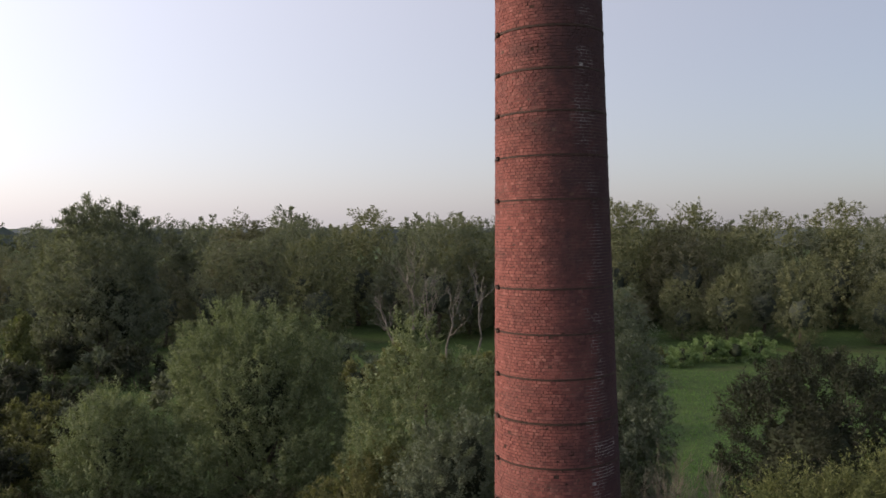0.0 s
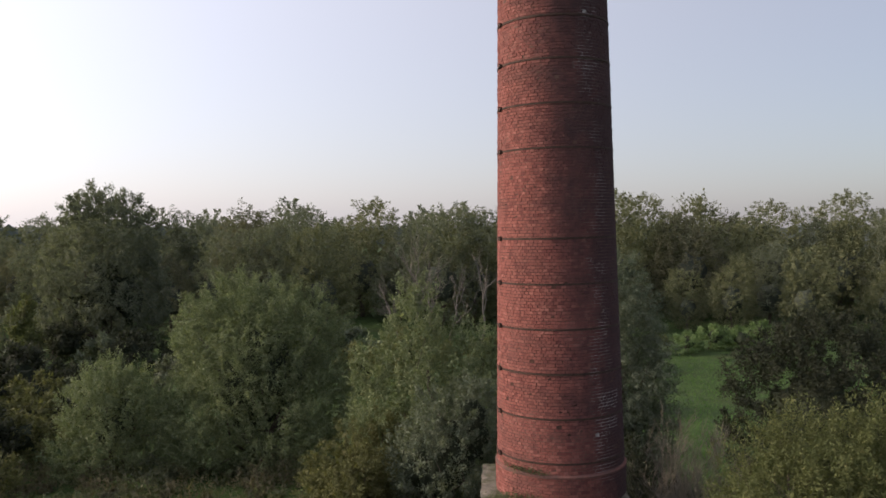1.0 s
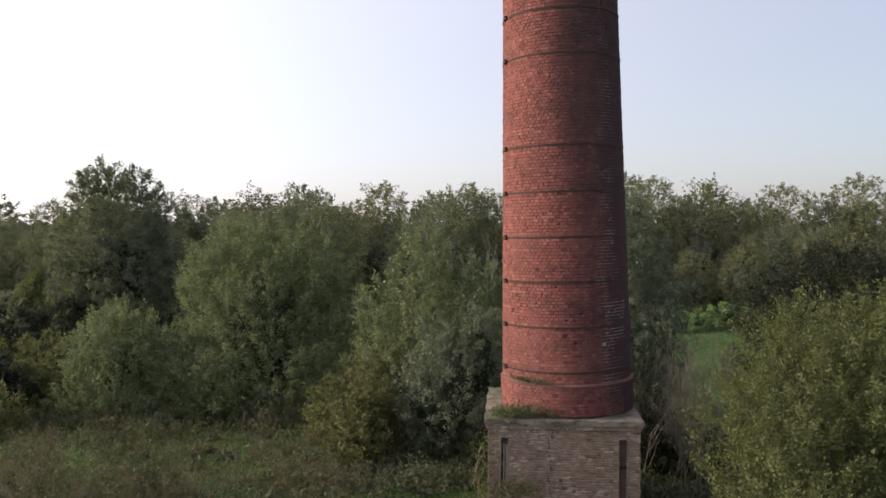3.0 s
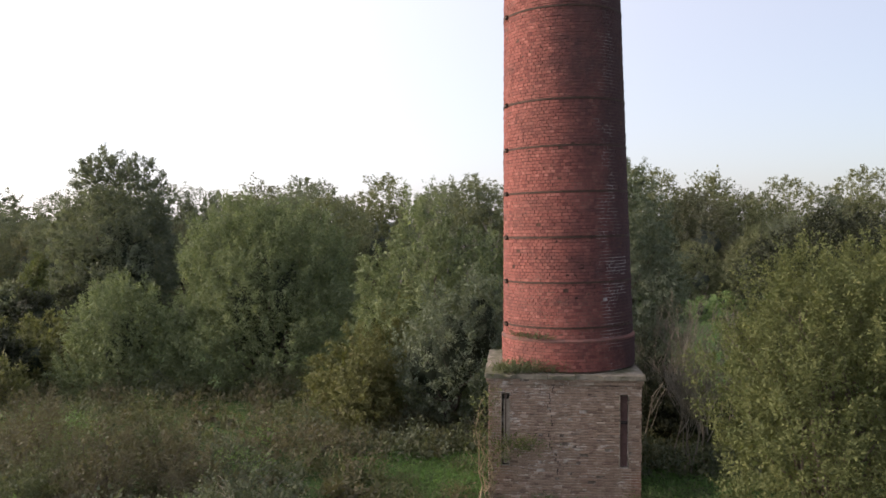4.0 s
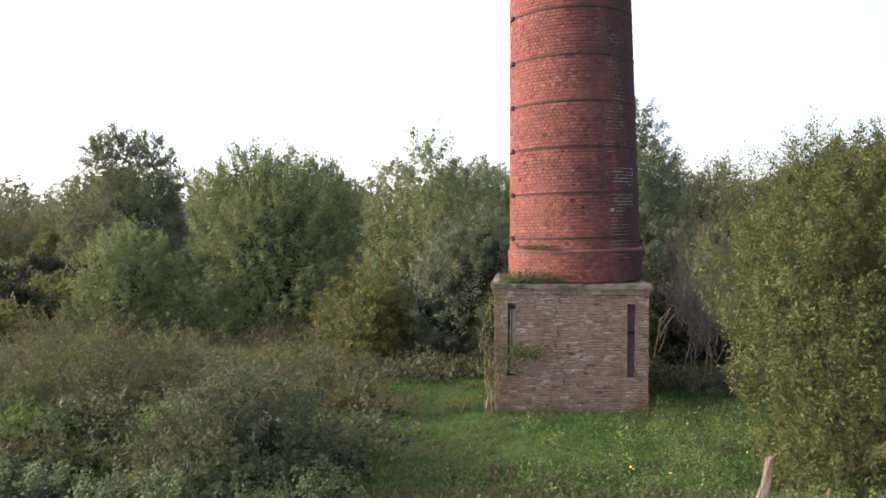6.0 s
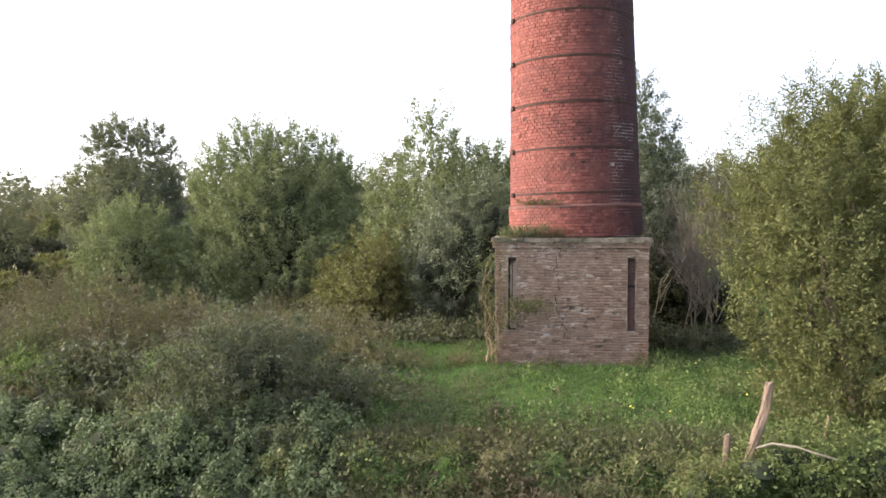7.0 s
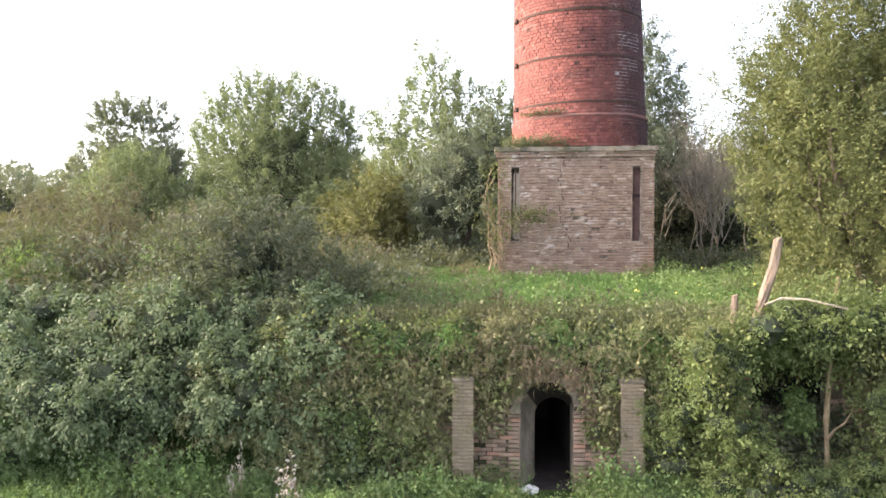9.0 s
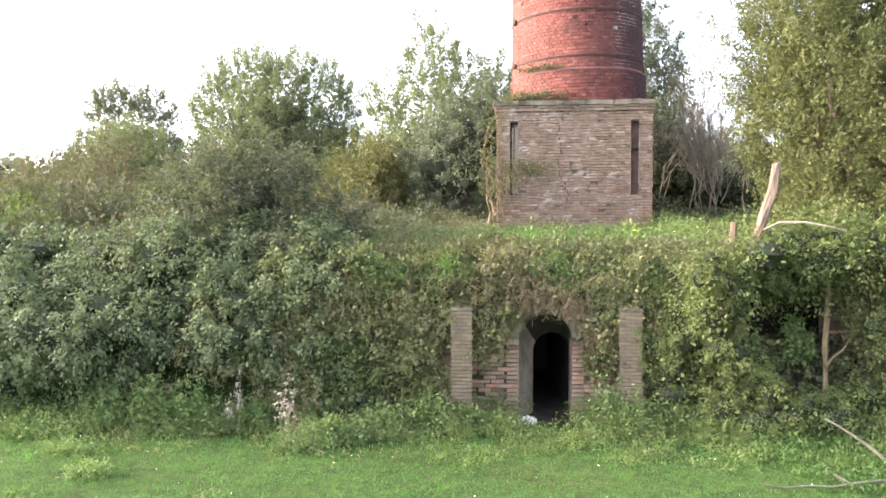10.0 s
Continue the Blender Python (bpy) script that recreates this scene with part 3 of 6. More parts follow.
for zb in BANDS:
    rb = (shaft_radius(zb + SHAFT_BOT)) + 0.004
    v, f = [], []
    for j in range(96):
        a = 2 * math.pi * j / 96
        for dr, dz in ((-0.02, -0.026), (0.012, -0.026), (0.012, 0.026), (-0.02, 0.026)):
            v.append(((rb + dr) * math.cos(a), (rb + dr) * math.sin(a), zb + dz))
    for j in range(96):
        for q in range(4):
            a, b = j * 4 + q, j * 4 + (q + 1) % 4
            c, d = ((j + 1) % 96) * 4 + q, ((j + 1) % 96) * 4 + (q + 1) % 4
            f.append((a, b, d, c))
    band = part("iron_band", mesh_from("iron_band", v, f, IRON), None, chimney, "rusted iron hoop")
    m = Matrix.Rotation(radians(197), 4, "Z") @ Matrix.Translation((rb + 0.03, 0, zb))
    prof = [(-0.09, 0.03), (-0.05, 0.03), (-0.05, 0.06), (-0.03, 0.06), (-0.03, 0.02), (0.03, 0.02), (0.03, 0.06), (0.05, 0.06), (0.05, 0.03), (0.09, 0.03)]
    ring_ = [(y, z) for y, z in prof] + [(y, -z) for y, z in prof[::-1]]
    lv = [m @ Vector((x, y, z)) for x in (-0.03, 0.035) for y, z in ring_]
    nn = len(ring_)
    lf = [tuple(range(nn))[::-1], tuple(range(nn, 2 * nn))] + [(q, (q + 1) % nn, nn + (q + 1) % nn, nn + q) for q in range(nn)]
    part("clamp", mesh_from("clamp", lv, lf, IRON), None, band, "bolted tension clamp")

# repointed patches with pale joints
for a0, a1, z0, z1 in ((-62, -34, 2.52, 2.98), (-60, -36, 1.95, 2.3)):
    v, f = [], []
    for i in range(9):
        for z in (z0, z1):
            a = radians(a0 + (a1 - a0) * i / 8)
            rr = shaft_radius(z + SHAFT_BOT) - 0.0015
            v.append((rr * math.cos(a), rr * math.sin(a), z + 0.05 * noise.noise(Vector((i * 0.9, z, 0)))))
    for i in range(8):
        f.append((i * 2, i * 2 + 2, i * 2 + 3, i * 2 + 1))
    part("repointing", mesh_from("repointing", v, f, PALE_MORTAR), None, chimney, "pale lime mortar in repaired joints")

# the ledge where the shaft leaves the drum
v, f = [], []
for j in range(96):
    a = 2 * math.pi * j / 96
    w = 0.02 * noise.noise(Vector((math.cos(a) * 3, math.sin(a) * 3, 0)))
    for rr, z in ((1.80, 0.765), (1.848 + w * 0.6, 0.772), (1.852 + w * 0.6, 0.815), (1.80, 0.865), (1.73, 0.885)):
        v.append((rr * math.cos(a), rr * math.sin(a), z + w))
for j in range(96):
    for q in range(4):
        a, b = j * 5 + q, ((j + 1) % 96) * 5 + q
        f.append((a, b, b + 1, a + 1))
part("ledge", mesh_from("ledge", v, f, brick_material("ledge brick", [(0, (0.16, 0.072, 0.062)), (1, (0.19, 0.09, 0.076))], (0.085, 0.055, 0.05), 0.38, 0.6, stain_scale=2.5)), None, chimney, "sloping mortar ledge")

# ---- plinth ----
plinth = thing("plinth", (BX, BY, BASE), "square grey-brown brick chimney base with stone cap and two tall slots", "plinth", turn=(0, 0, YAW))
HW, H = 1.96, CAP - BASE
SLOT_X, SLOT_W, SLOT_LO, SLOT_HI = 1.52, 0.105, 1.14, 3.00


def box(x0, x1, y0, y1, z0, z1):
    v = [(x, y, z) for x in (x0, x1) for y in (y0, y1) for z in (z0, z1)]
    return v, [(0, 1, 3, 2), (4, 6, 7, 5), (0, 4, 5, 1), (2, 3, 7, 6), (0, 2, 6, 4), (1, 5, 7, 3)]


T = HW - 0.02
gx = [-T, -SLOT_X - SLOT_W, -SLOT_X + SLOT_W, SLOT_X - SLOT_W, SLOT_X + SLOT_W, T]
gz = [-0.4, SLOT_LO, SLOT_HI, H]
pts_, pf_ = {}, []


def corner(x, y, z):
    return pts_.setdefault((round(x, 4), round(y, 4), round(z, 4)), len(pts_))


for i in range(5):
    for j in range(3):
        deep = 0.26 if (j == 1 and i in (1, 3)) else 0.0
        y = -T + deep
        x0, x1, z0, z1 = gx[i], gx[i + 1], gz[j], gz[j + 1]
        pf_.append((corner(x0, y, z0), corner(x1, y, z0), corner(x1, y, z1), corner(x0, y, z1)))
        if deep:
            for (ax, az), (bx, bz) in (((x0, z0), (x1, z0)), ((x1, z0), (x1, z1)), ((x1, z1), (x0, z1)), ((x0, z1), (x0, z0))):
                pf_.append((corner(ax, -T, az), corner(bx, -T, bz), corner(bx, y, bz), corner(ax, y, az)))
pf_ += [(corner(-T, T, -0.4), corner(T, T, -0.4), corner(T, T, H), corner(-T, T, H)), (corner(-T, -T, H), corner(T, -T, H), corner(T, T, H), corner(-T, T, H))]
for x in (-T, T):
    pf_.append(tuple(corner(x, -T, z) for z in gz) + (corner(x, T, H), corner(x, T, -0.4)))
part("mortar_core", mesh_from("mortar_core", list(pts_), pf_, MORTAR_G), None, plinth)
pv = [brick_mesh("b", 0.214, 0.0565, 0.06, GREY, seed=20 + s) for s in range(6)]
pshared = [mesh_from("brick", *vf, GREY) for vf in pv]
prest, psingles, crack_shade = [], [], []
PC = 0.0705
rows_ = int(H / PC)
for side in range(4):
    turn_ = Matrix.Rotation(side * math.pi / 2, 4, "Z")
    for k in range(rows_):
        z = PC * (k + 0.5)
        x = -HW + 0.005
        first = True
        while x < HW - 0.02:
            wd = 0.102 if k % 2 else (0.212 if not first else 0.157)
            first = False
            wd = min(wd, HW - x)
            cx = x + wd / 2
            x += wd + 0.006
            if side == 0 and SLOT_LO < z < SLOT_HI:
                e0, e1 = cx - wd / 2, cx + wd / 2
                for sx in (-SLOT_X, SLOT_X):
                    if e1 > sx - SLOT_W and e0 < sx + SLOT_W:
                        if cx < sx:
                            e1 = min(e1, sx - SLOT_W)
                        else:
                            e0 = max(e0, sx + SLOT_W)
                if e1 - e0 < 0.03:
                    continue
                cx, wd = (e0 + e1) / 2, e1 - e0
            if r_.random() < 0.004:
                continue
            crack = -0.36 + 0.035 * math.sin(k * 1.3) + 0.045 * math.sin(k * 0.45) + max(0, 26 - k) * 0.018
            if side == 0 and k > 12 and abs(cx - crack) < wd / 2 - 0.02:
                for e0, e1 in ((cx - wd / 2, crack - 0.007), (crack + 0.008, cx + wd / 2)):
                    prest.append(put(pv[r_.randrange(6)], turn_ @ Matrix.Translation(((e0 + e1) / 2, -HW - r_.gauss(0, 0.006), z)) @ Matrix.Diagonal(((e1 - e0) / 0.212, 1, 1, 1))))
                # dark strip set behind the gap to paint the shadow within
                crack_shade.append(box(crack - 0.02, crack + 0.02, -HW + 0.012, -HW + 0.03, z - PC * 0.55, z + PC * 0.55))
                continue
            m = turn_ @ Matrix.Translation((cx, -HW - r_.gauss(0, 0.007) + (r_.uniform(0.008, 0.02) if r_.random() < 0.05 else 0.0), z + r_.uniform(-0.003, 0.003))) @ Matrix.Rotation(r_.gauss(0, 0.008), 4, "Y") @ Matrix.Diagonal((wd / 0.212, 1, r_.uniform(0.93, 1.07), 1))
            q = r_.randrange(6)
            if side == 0 and 10 <= k < 28 and abs(cx) < 1.4 and len(psingles) < 300:
                psingles.append((q, m))
            else:
                prest.append(put(pv[q], m))
part("brickwork", mesh_from("brickwork", *gather(prest), GREY), None, plinth, kind="stuff")
# chipped pale plaster round the slots
for sx in (-SLOT_X, SLOT_X):
    for e in (-1, 1):
        v, f = [], []
        for q in range(41):
            z = SLOT_LO - 0.02 + (SLOT_HI - SLOT_LO + 0.04) * q / 40
            w = 0.018 + 0.026 * noise.noise(Vector((sx * 3 + e, z * 5.5, 1)))
            for o, y in ((0.0, -HW + 0.02), (0.0, -HW - 0.008), (max(0.006, w), -HW - 0.006), (max(0.006, w), -HW + 0.02)):
                v.append((sx + e * (SLOT_W - 0.004 + o), y, z))
        for q in range(40):
            for o in range(3):
                f.append((q * 4 + o, q * 4 + o + 1, q * 4 + o + 5, q * 4 + o + 4))
        part("slot_edge", mesh_from("slot_edge", v, f, PLASTER), None, plinth, "chipped pale mortar edge")
part("crack", mesh_from("crack", *gather(crack_shade), SOOT_SHADE), None, plinth, "open crack through the brickwork, backed by dark strips as its shadow", kind="stuff")
part("slot_filler", mesh_from("slot_filler", *box(-SLOT_X - 0.045, -SLOT_X + SLOT_W - 0.008, -T - 0.006, -T + 0.12, SLOT_LO + 0.05, SLOT_HI - 0.14), PLASTER), None, plinth, "pale mortar filling half of one slot")
part("slot_iron", mesh_from("slot_iron", *box(-SLOT_X - 0.008, -SLOT_X + 0.018, -T - 0.016, -T + 0.05, SLOT_LO + 0.75, SLOT_HI - 0.02), IRON), None, plinth, "rusted iron bar in the slot")
# purplish slot back with the shade of the recess in its colour
DIM = plain("shaded purple brick", (0.085, 0.052, 0.05), (0.16, 0.10, 0.092), 5)
part("slot_back", mesh_from("slot_back", *box(SLOT_X - SLOT_W + 0.004, SLOT_X + SLOT_W - 0.004, -T + 0.12, -T + 0.2, SLOT_LO + 0.004, SLOT_HI - 0.004), DIM), None, plinth, "purplish brick at the back of the slot, coloured as shaded")
# dark bar standing in for the shade of a notch
part("slot_ledge", mesh_from("slot_ledge", *box(SLOT_X - SLOT_W + 0.004, SLOT_X + SLOT_W - 0.004, -T + 0.06, -T + 0.118, SLOT_LO + 1.12, SLOT_LO + 1.19), SOOT_SHADE), None, plinth, "dark bar painted as the shaded notch in the slot")
# corbel courses and cap slabs
bm_rows, corbel_ = [], []
for i, (o, z0, z1) in enumerate(((0.035, H - 0.09, H - 0.01), (0.06, H - 0.01, H + 0.05))):
    bm_rows.append(box(-HW - o + 0.014, HW + o - 0.014, -HW - o + 0.014, HW + o - 0.014, z0, z1))
    for side in range(4):
        x = -HW - o
        while x < HW + o - 0.03:
            wd = min(r_.uniform(0.19, 0.23), HW + o - x)
            m = Matrix.Rotation(side * math.pi / 2, 4, "Z") @ Matrix.Translation((x + wd / 2, -HW - o - r_.gauss(0, 0.006), (z0 + z1) / 2 + r_.gauss(0, 0.003))) @ Matrix.Diagonal(((wd - 0.01) / 0.214, 1, (z1 - z0 - 0.008) / 0.0565, 1))
            if r_.random() > 0.02:
                corbel_.append(put(pv[r_.randrange(6)], m))
            x += wd
part("corbel_core", mesh_from("corbel_core", *gather(bm_rows), MORTAR_G), None, plinth)
part("corbel", mesh_from("corbel", *gather(corbel_), GREY), None, plinth, "stepped brick courses below the cap", kind="stuff")
for side in range(4):
    x = -HW - 0.09
    while x < HW + 0.05:
        w = min(r_.uniform(0.5, 0.95), HW + 0.09 - x)
        bm = bmesh.new()
        bmesh.ops.create_cube(bm, size=1)
        for vv in bm.verts:
            vv.co = Vector((x + w / 2 + vv.co.x * (w - 0.012), -HW - 0.09 + 0.3 + vv.co.y * 0.6, H + 0.11 + vv.co.z * 0.115))
        bmesh.ops.subdivide_edges(bm, edges=bm.edges[:], cuts=4, use_grid_fill=True)
        for vv in bm.verts:
            vv.co += Vector((0.2, 1, 0.8)) * 0.045 * noise.noise(vv.co * 7 + Vector((side * 7, 0, 0)))
            vv.co.y += 0.03 * max(0.0, noise.noise(Vector((vv.co.x * 2.3, side, 4))))
            if vv.co.z < H + 0.05 + 0.01:
                vv.co.z = max(vv.co.z, H + 0.052)
        bmesh.ops.transform(bm, matrix=Matrix.Rotation(side * math.pi / 2, 4, "Z"), verts=bm.verts[:])
        part("cap_stone", bm, CAPSTONE, plinth)
        x += w
part("cap_fill", mesh_from("cap_fill", *box(-HW + 0.4, HW - 0.4, -HW + 0.4, HW - 0.4, H - 0.02, H + 0.185), CAPSTONE), None, plinth)

# ---- kiln wall with arched tunnel ----
WY = 13.9
OX0, OX1, SPRING = 1.20, 2.10, 1.45


def arch_profile(x0, x1, spring, n=18):
    c, rr = (x0 + x1) / 2, (x1 - x0) / 2
    return [(x0, 0.0)] + [(c - rr * math.cos(math.pi * i / n), spring + rr * math.sin(math.pi * i / n)) for i in range(n + 1)] + [(x1, 0.0)]


def loft(profiles):
    v, f = [], []
    n = len(profiles[0][1])
    for y, pr in profiles:
        v += [(x, y, z) for x, z in pr]
    for i in range(len(profiles) - 1):
        for j in range(n - 1):
            a = i * n + j
            f.append((a, a + 1, a + n + 1, a + n))
    return v, f


wall = thing("wall_kiln", (0, WY, 0), "overgrown brick kiln wall with a low arched opening", "wall", kind="structure")
outer = arch_profile(OX0, OX1, SPRING)
v, f = [], []
top = 2.55
for y in (0.05, 0.42):
    ring = [(x, y, z) for x, z in outer]
    k = len(v)
    n = len(outer)
    v += ring
    v += [(x, y, top) for x, z in outer]
    for j in range(1, n - 2):
        f.append((k + j, k + j + 1, k + n + j + 1, k + n + j))
    k2 = len(v)
    v += [(-2.6, y, -0.3), (OX0, y, -0.3), (OX0, y, top), (-2.6, y, top), (OX1, y, -0.3), (5.05, y, -0.3), (5.05, y, top), (OX1, y, top),
          (6.25, y, -0.3), (9.5, y, -0.3), (9.5, y, top), (6.25, y, top), (5.05, y, -0.3), (6.25, y, -0.3), (6.25, y, 1.5), (5.05, y, 1.5), (5.05, y, 2.42), (6.25, y, 2.42), (6.25, y, top), (5.05, y, top)]
    f += [tuple(range(k2 + q, k2 + q + 4)) for q in range(0, 20, 4)]
part("mortar_core", mesh_from("mortar_core", v, f, MORTAR_K), None, wall)
inner_ = arch_profile(1.50, 2.16, 1.12)
deep_ = loft([(0.25, arch_profile(1.27, 2.11, 1.42)), (0.62, arch_profile(1.47, 2.15, 1.16)), (0.72, inner_)])
crown_ = [k % (len(inner_) - 1) in range(4, len(inner_) - 2) for k in range(len(deep_[1]))]
part("reveal", mesh_from("reveal", *loft([(0.045, arch_profile(OX0 - 0.06, OX1 + 0.06, SPRING)), (-0.004, arch_profile(OX0 - 0.004, OX1 + 0.004, SPRING)), (0.25, arch_profile(1.27, 2.11, 1.42))]), PLASTER), None, wall, "plastered arch reveal")
part("splay", mesh_from("splay", deep_[0], [q for q, c in zip(deep_[1], crown_) if not c], PLASTER), None, wall, "splayed plastered jambs")
part("vault", mesh_from("vault", deep_[0], [q for q, c in zip(deep_[1], crown_) if c], SOOT_SHADE), None, wall, "smoke-blackened vault behind the arch")
# walls, end and floor get their inner shade by colour, beyond real soot
part("tunnel", mesh_from("tunnel", *loft([(0.72, inner_), (2.5, inner_), (5.0, inner_)]), SOOT_SHADE), None, wall, "vaulted passage, dark with soot and painted shade")
tv = [(x, 5.0, z) for x, z in inner_]
# recess behind the young tree, near black in colour to stand for shade
nv, nf = box(5.05, 6.25, 0.05, 1.1, 1.5, 2.42)
part("niche", mesh_from("niche", nv, [q for i, q in enumerate(nf) if i != 2], SOOT_SHADE), None, wall, "brick recess behind the creeper, shade put into its dark colour")
part("earth_cover", mesh_from("earth_cover", [(4.98, 0.0, 2.44), (6.32, 0.0, 2.44), (6.32, 0.46, 2.74), (4.98, 0.46, 2.74)], [(0, 1, 2, 3)], LAWN), None, wall, "grassy earth over the recess")
part("tunnel_end", mesh_from("tunnel_end", tv, [tuple(range(len(tv)))], SOOT_SHADE), None, wall)
part("tunnel_floor", mesh_from("tunnel_floor", *box(1.0, 2.4, 0.04, 5.0, -0.2, 0.015), SOOT_SHADE), None, wall)
kv = [brick_mesh("b", 0.212, 0.062, 0.07, KILN, seed=60 + s) for s in range(6)]
kshared = [mesh_from("brick", *vf, KILN) for vf in kv]
krest, ksingles = [], []
KC = 0.0735
for k in range(int(2.5 / KC)):
    z = KC * (k + 0.5)
    x = -2.5 + 0.11 * (k % 2)
    while x < 9.3:
        cx = x + 0.106
        x += 0.223
        half = (OX1 - OX0) / 2 + 0.1
        dx, dz = cx - (OX0 + OX1) / 2, max(0.0, z - SPRING)
        if math.hypot(dx, dz) < half + 0.06 or (4.98 < cx < 6.32 and 1.46 < z < 2.44) or r_.random() < 0.05 + 0.14 * max(0.0, noise.noise(Vector((cx * 1.3, 2, z * 1.6)))):
            continue
        m = Matrix.Translation((cx + r_.gauss(0, 0.01), -r_.gauss(0, 0.02), z + r_.gauss(0, 0.004))) @ Matrix.Rotation(r_.gauss(0, 0.04), 4, "Y") @ Matrix.Rotation(r_.gauss(0, 0.06), 4, "Z")
        if -0.1 < cx < 3.3 and z < 1.5 and len(ksingles) < 220:
            ksingles.append((r_.randrange(6), m))
        else:
            krest.append(put(kv[r_.randrange(6)], m))
part("brickwork", mesh_from("brickwork", *gather(krest), KILN), None, wall, kind="stuff")
# rough ring of bricks on edge round the arch
av = brick_mesh("b", 0.07, 0.2, 0.09, KILN, seed=90)
ashared = mesh_from("arch_brick", *av, KILN)
for i in range(19):
    a = math.pi * (i + 0.5) / 19
    rr = (OX1 - OX0) / 2 + 0.105
    m = Matrix.Translation(((OX0 + OX1) / 2 - rr * math.cos(a), -0.012, SPRING + rr * math.sin(a))) @ Matrix.Rotation(a - math.pi / 2, 4, "Y")
    part("arch_brick", ashared, None, wall).matrix_local = m
for s, x0 in ((0, OX0 - 0.105), (1, OX1 + 0.105)):
    for k in range(int(SPRING / KC)):
        m = Matrix.Translation((x0 + r_.gauss(0, 0.006), -0.012 + r_.gauss(0, 0.006), KC * (k + 0.5))) @ Matrix.Diagonal((0.95, 1, 1, 1))
        ksingles.append((r_.randrange(6), m))


# rough mortar smeared round the arch
v, f = [], []
NA = 44
for i in range(NA + 1):
    a = radians(-12 + 190 * i / NA)
    out_ = 0.15 + 0.09 * noise.noise(Vector((i * 0.33, 0, 3))) + 0.05 * noise.noise(Vector((i * 1.1, 1, 3)))
    rr = (OX1 - OX0) / 2
    for q, (dr, y) in enumerate(((0.0, 0.06), (0.006, -0.03), (out_ * 0.5, -0.045), (out_, -0.03), (out_ + 0.015, 0.05))):
        w = 0.012 * noise.noise(Vector((i * 0.8, q * 2.0, 7)))
        v.append(((OX0 + OX1) / 2 - (rr + dr) * math.cos(a), y + w, SPRING + (rr + dr) * math.sin(a) + w))
for i in range(NA):
    for q in range(4):
        a = i * 5 + q
        f.append((a, a + 1, a + 6, a + 5))
part("arch_render", mesh_from("arch_render", v, f, PLASTER), None, wall, "crumbling grey mortar round the arch")


def pier(x0, y0, h, wdt, dep, label):
    ob = thing("pier", (x0, y0, 0), label, "pier", "piers beside the arch")
    part("mortar_core", mesh_from("mortar_core", *box(0.012, wdt - 0.012, 0.012, dep, -0.2, h - 0.01), MORTAR_P), None, ob)
    k, z, course = 0, 0.0305, 0.061
    bw = (wdt - 0.008) / 2
    me = [mesh_from("brick", *brick_mesh("b", bw, 0.053, 0.1, PIER, seed=70 + s), PIER) for s in range(3)]
    while z < h - 0.03:
        cells = [(bw / 2, 1), (bw * 1.5 + 0.008, 1)] if k % 2 else [(bw / 4, 0.5), (bw + 0.004, 1), (bw * 1.75 + 0.008, 0.5)]
        for cx, sc in cells:
            part("brick", me[r_.randrange(3)], None, ob).matrix_local = Matrix.Translation((cx, r_.gauss(0, 0.003), z)) @ Matrix.Diagonal((sc, 1, 1, 1))
        for side, ang in ((0, -90), (wdt, 90)):
            for cy in (bw / 2 + 0.1, bw * 1.5 + 0.11):
                if cy < dep:
                    part("brick", me[r_.randrange(3)], None, ob).matrix_local = Matrix.Translation((side, cy, z)) @ Matrix.Rotation(radians(ang), 4, "Z")
        z += course
        k += 1
    part("pier_top", mesh_from("pier_top", *box(-0.006, wdt + 0.006, -0.006, dep, h - 0.012, h + 0.03), PLASTER), None, ob, "mortared top")
    return ob


pier(0.05, 13.42, 1.98, 0.352, 0.46, "slim brick pier beside the arch, mossy with a mortared top")
pier(2.815, 13.38, 1.98, 0.37, 0.5, "slim brick pier beside the arch, partly hidden by creeper")

# ---- trees ----
tree("willow", (-8.6, 36.8, 2.6), [(-0.3, 0.3, 4.1, 3.4, 3.2, 4.1), (-2.6, 0.1, 5.7, 1.4, 1.7, 2.3), (-1.2, 0.2, 7.0, 1.5, 1.6, 1.9), (0.7, 0.0, 6.9, 1.5, 1.7, 1.9), (2.2, 0.2, 6.2, 1.5, 1.7, 2.0), (2.6, -0.2, 3.4, 1.7, 1.9, 2.6), (-1.7, -1.3, 2.4, 2.5, 1.9, 2.5), (1.4, -1.5, 2.2, 2.3, 1.8, 2.4)],
     G_WILLOW, "large rounded willow bush with light green upper leaves", n=12000, per=15, twig=0.7, leaf=0.092, spread=0.085, trunk=0.2, seed=11, stems=4, wisps=220, up=0.9, deep=1.4, core=0.85, body=0.55, sep=0.37, limbs=16)
tree("willow", (-15.0, 35.5, 2.7), [(0, 0, 2.5, 2.2, 2.0, 2.6), (1.3, 0.4, 2.0, 1.6, 1.8, 2.3), (-0.6, -0.3, 3.3, 1.4, 1.3, 1.6), (-0.4, -1, 1.2, 2.2, 1.2, 1.6)],
     G_WILLOW, "lower round willow bush with light green leaves", n=4200, per=15, twig=0.6, leaf=0.09, spread=0.08, trunk=0.12, seed=12, stems=3, wisps=90, up=0.9, deep=1.5, core=0.85, body=0.4)
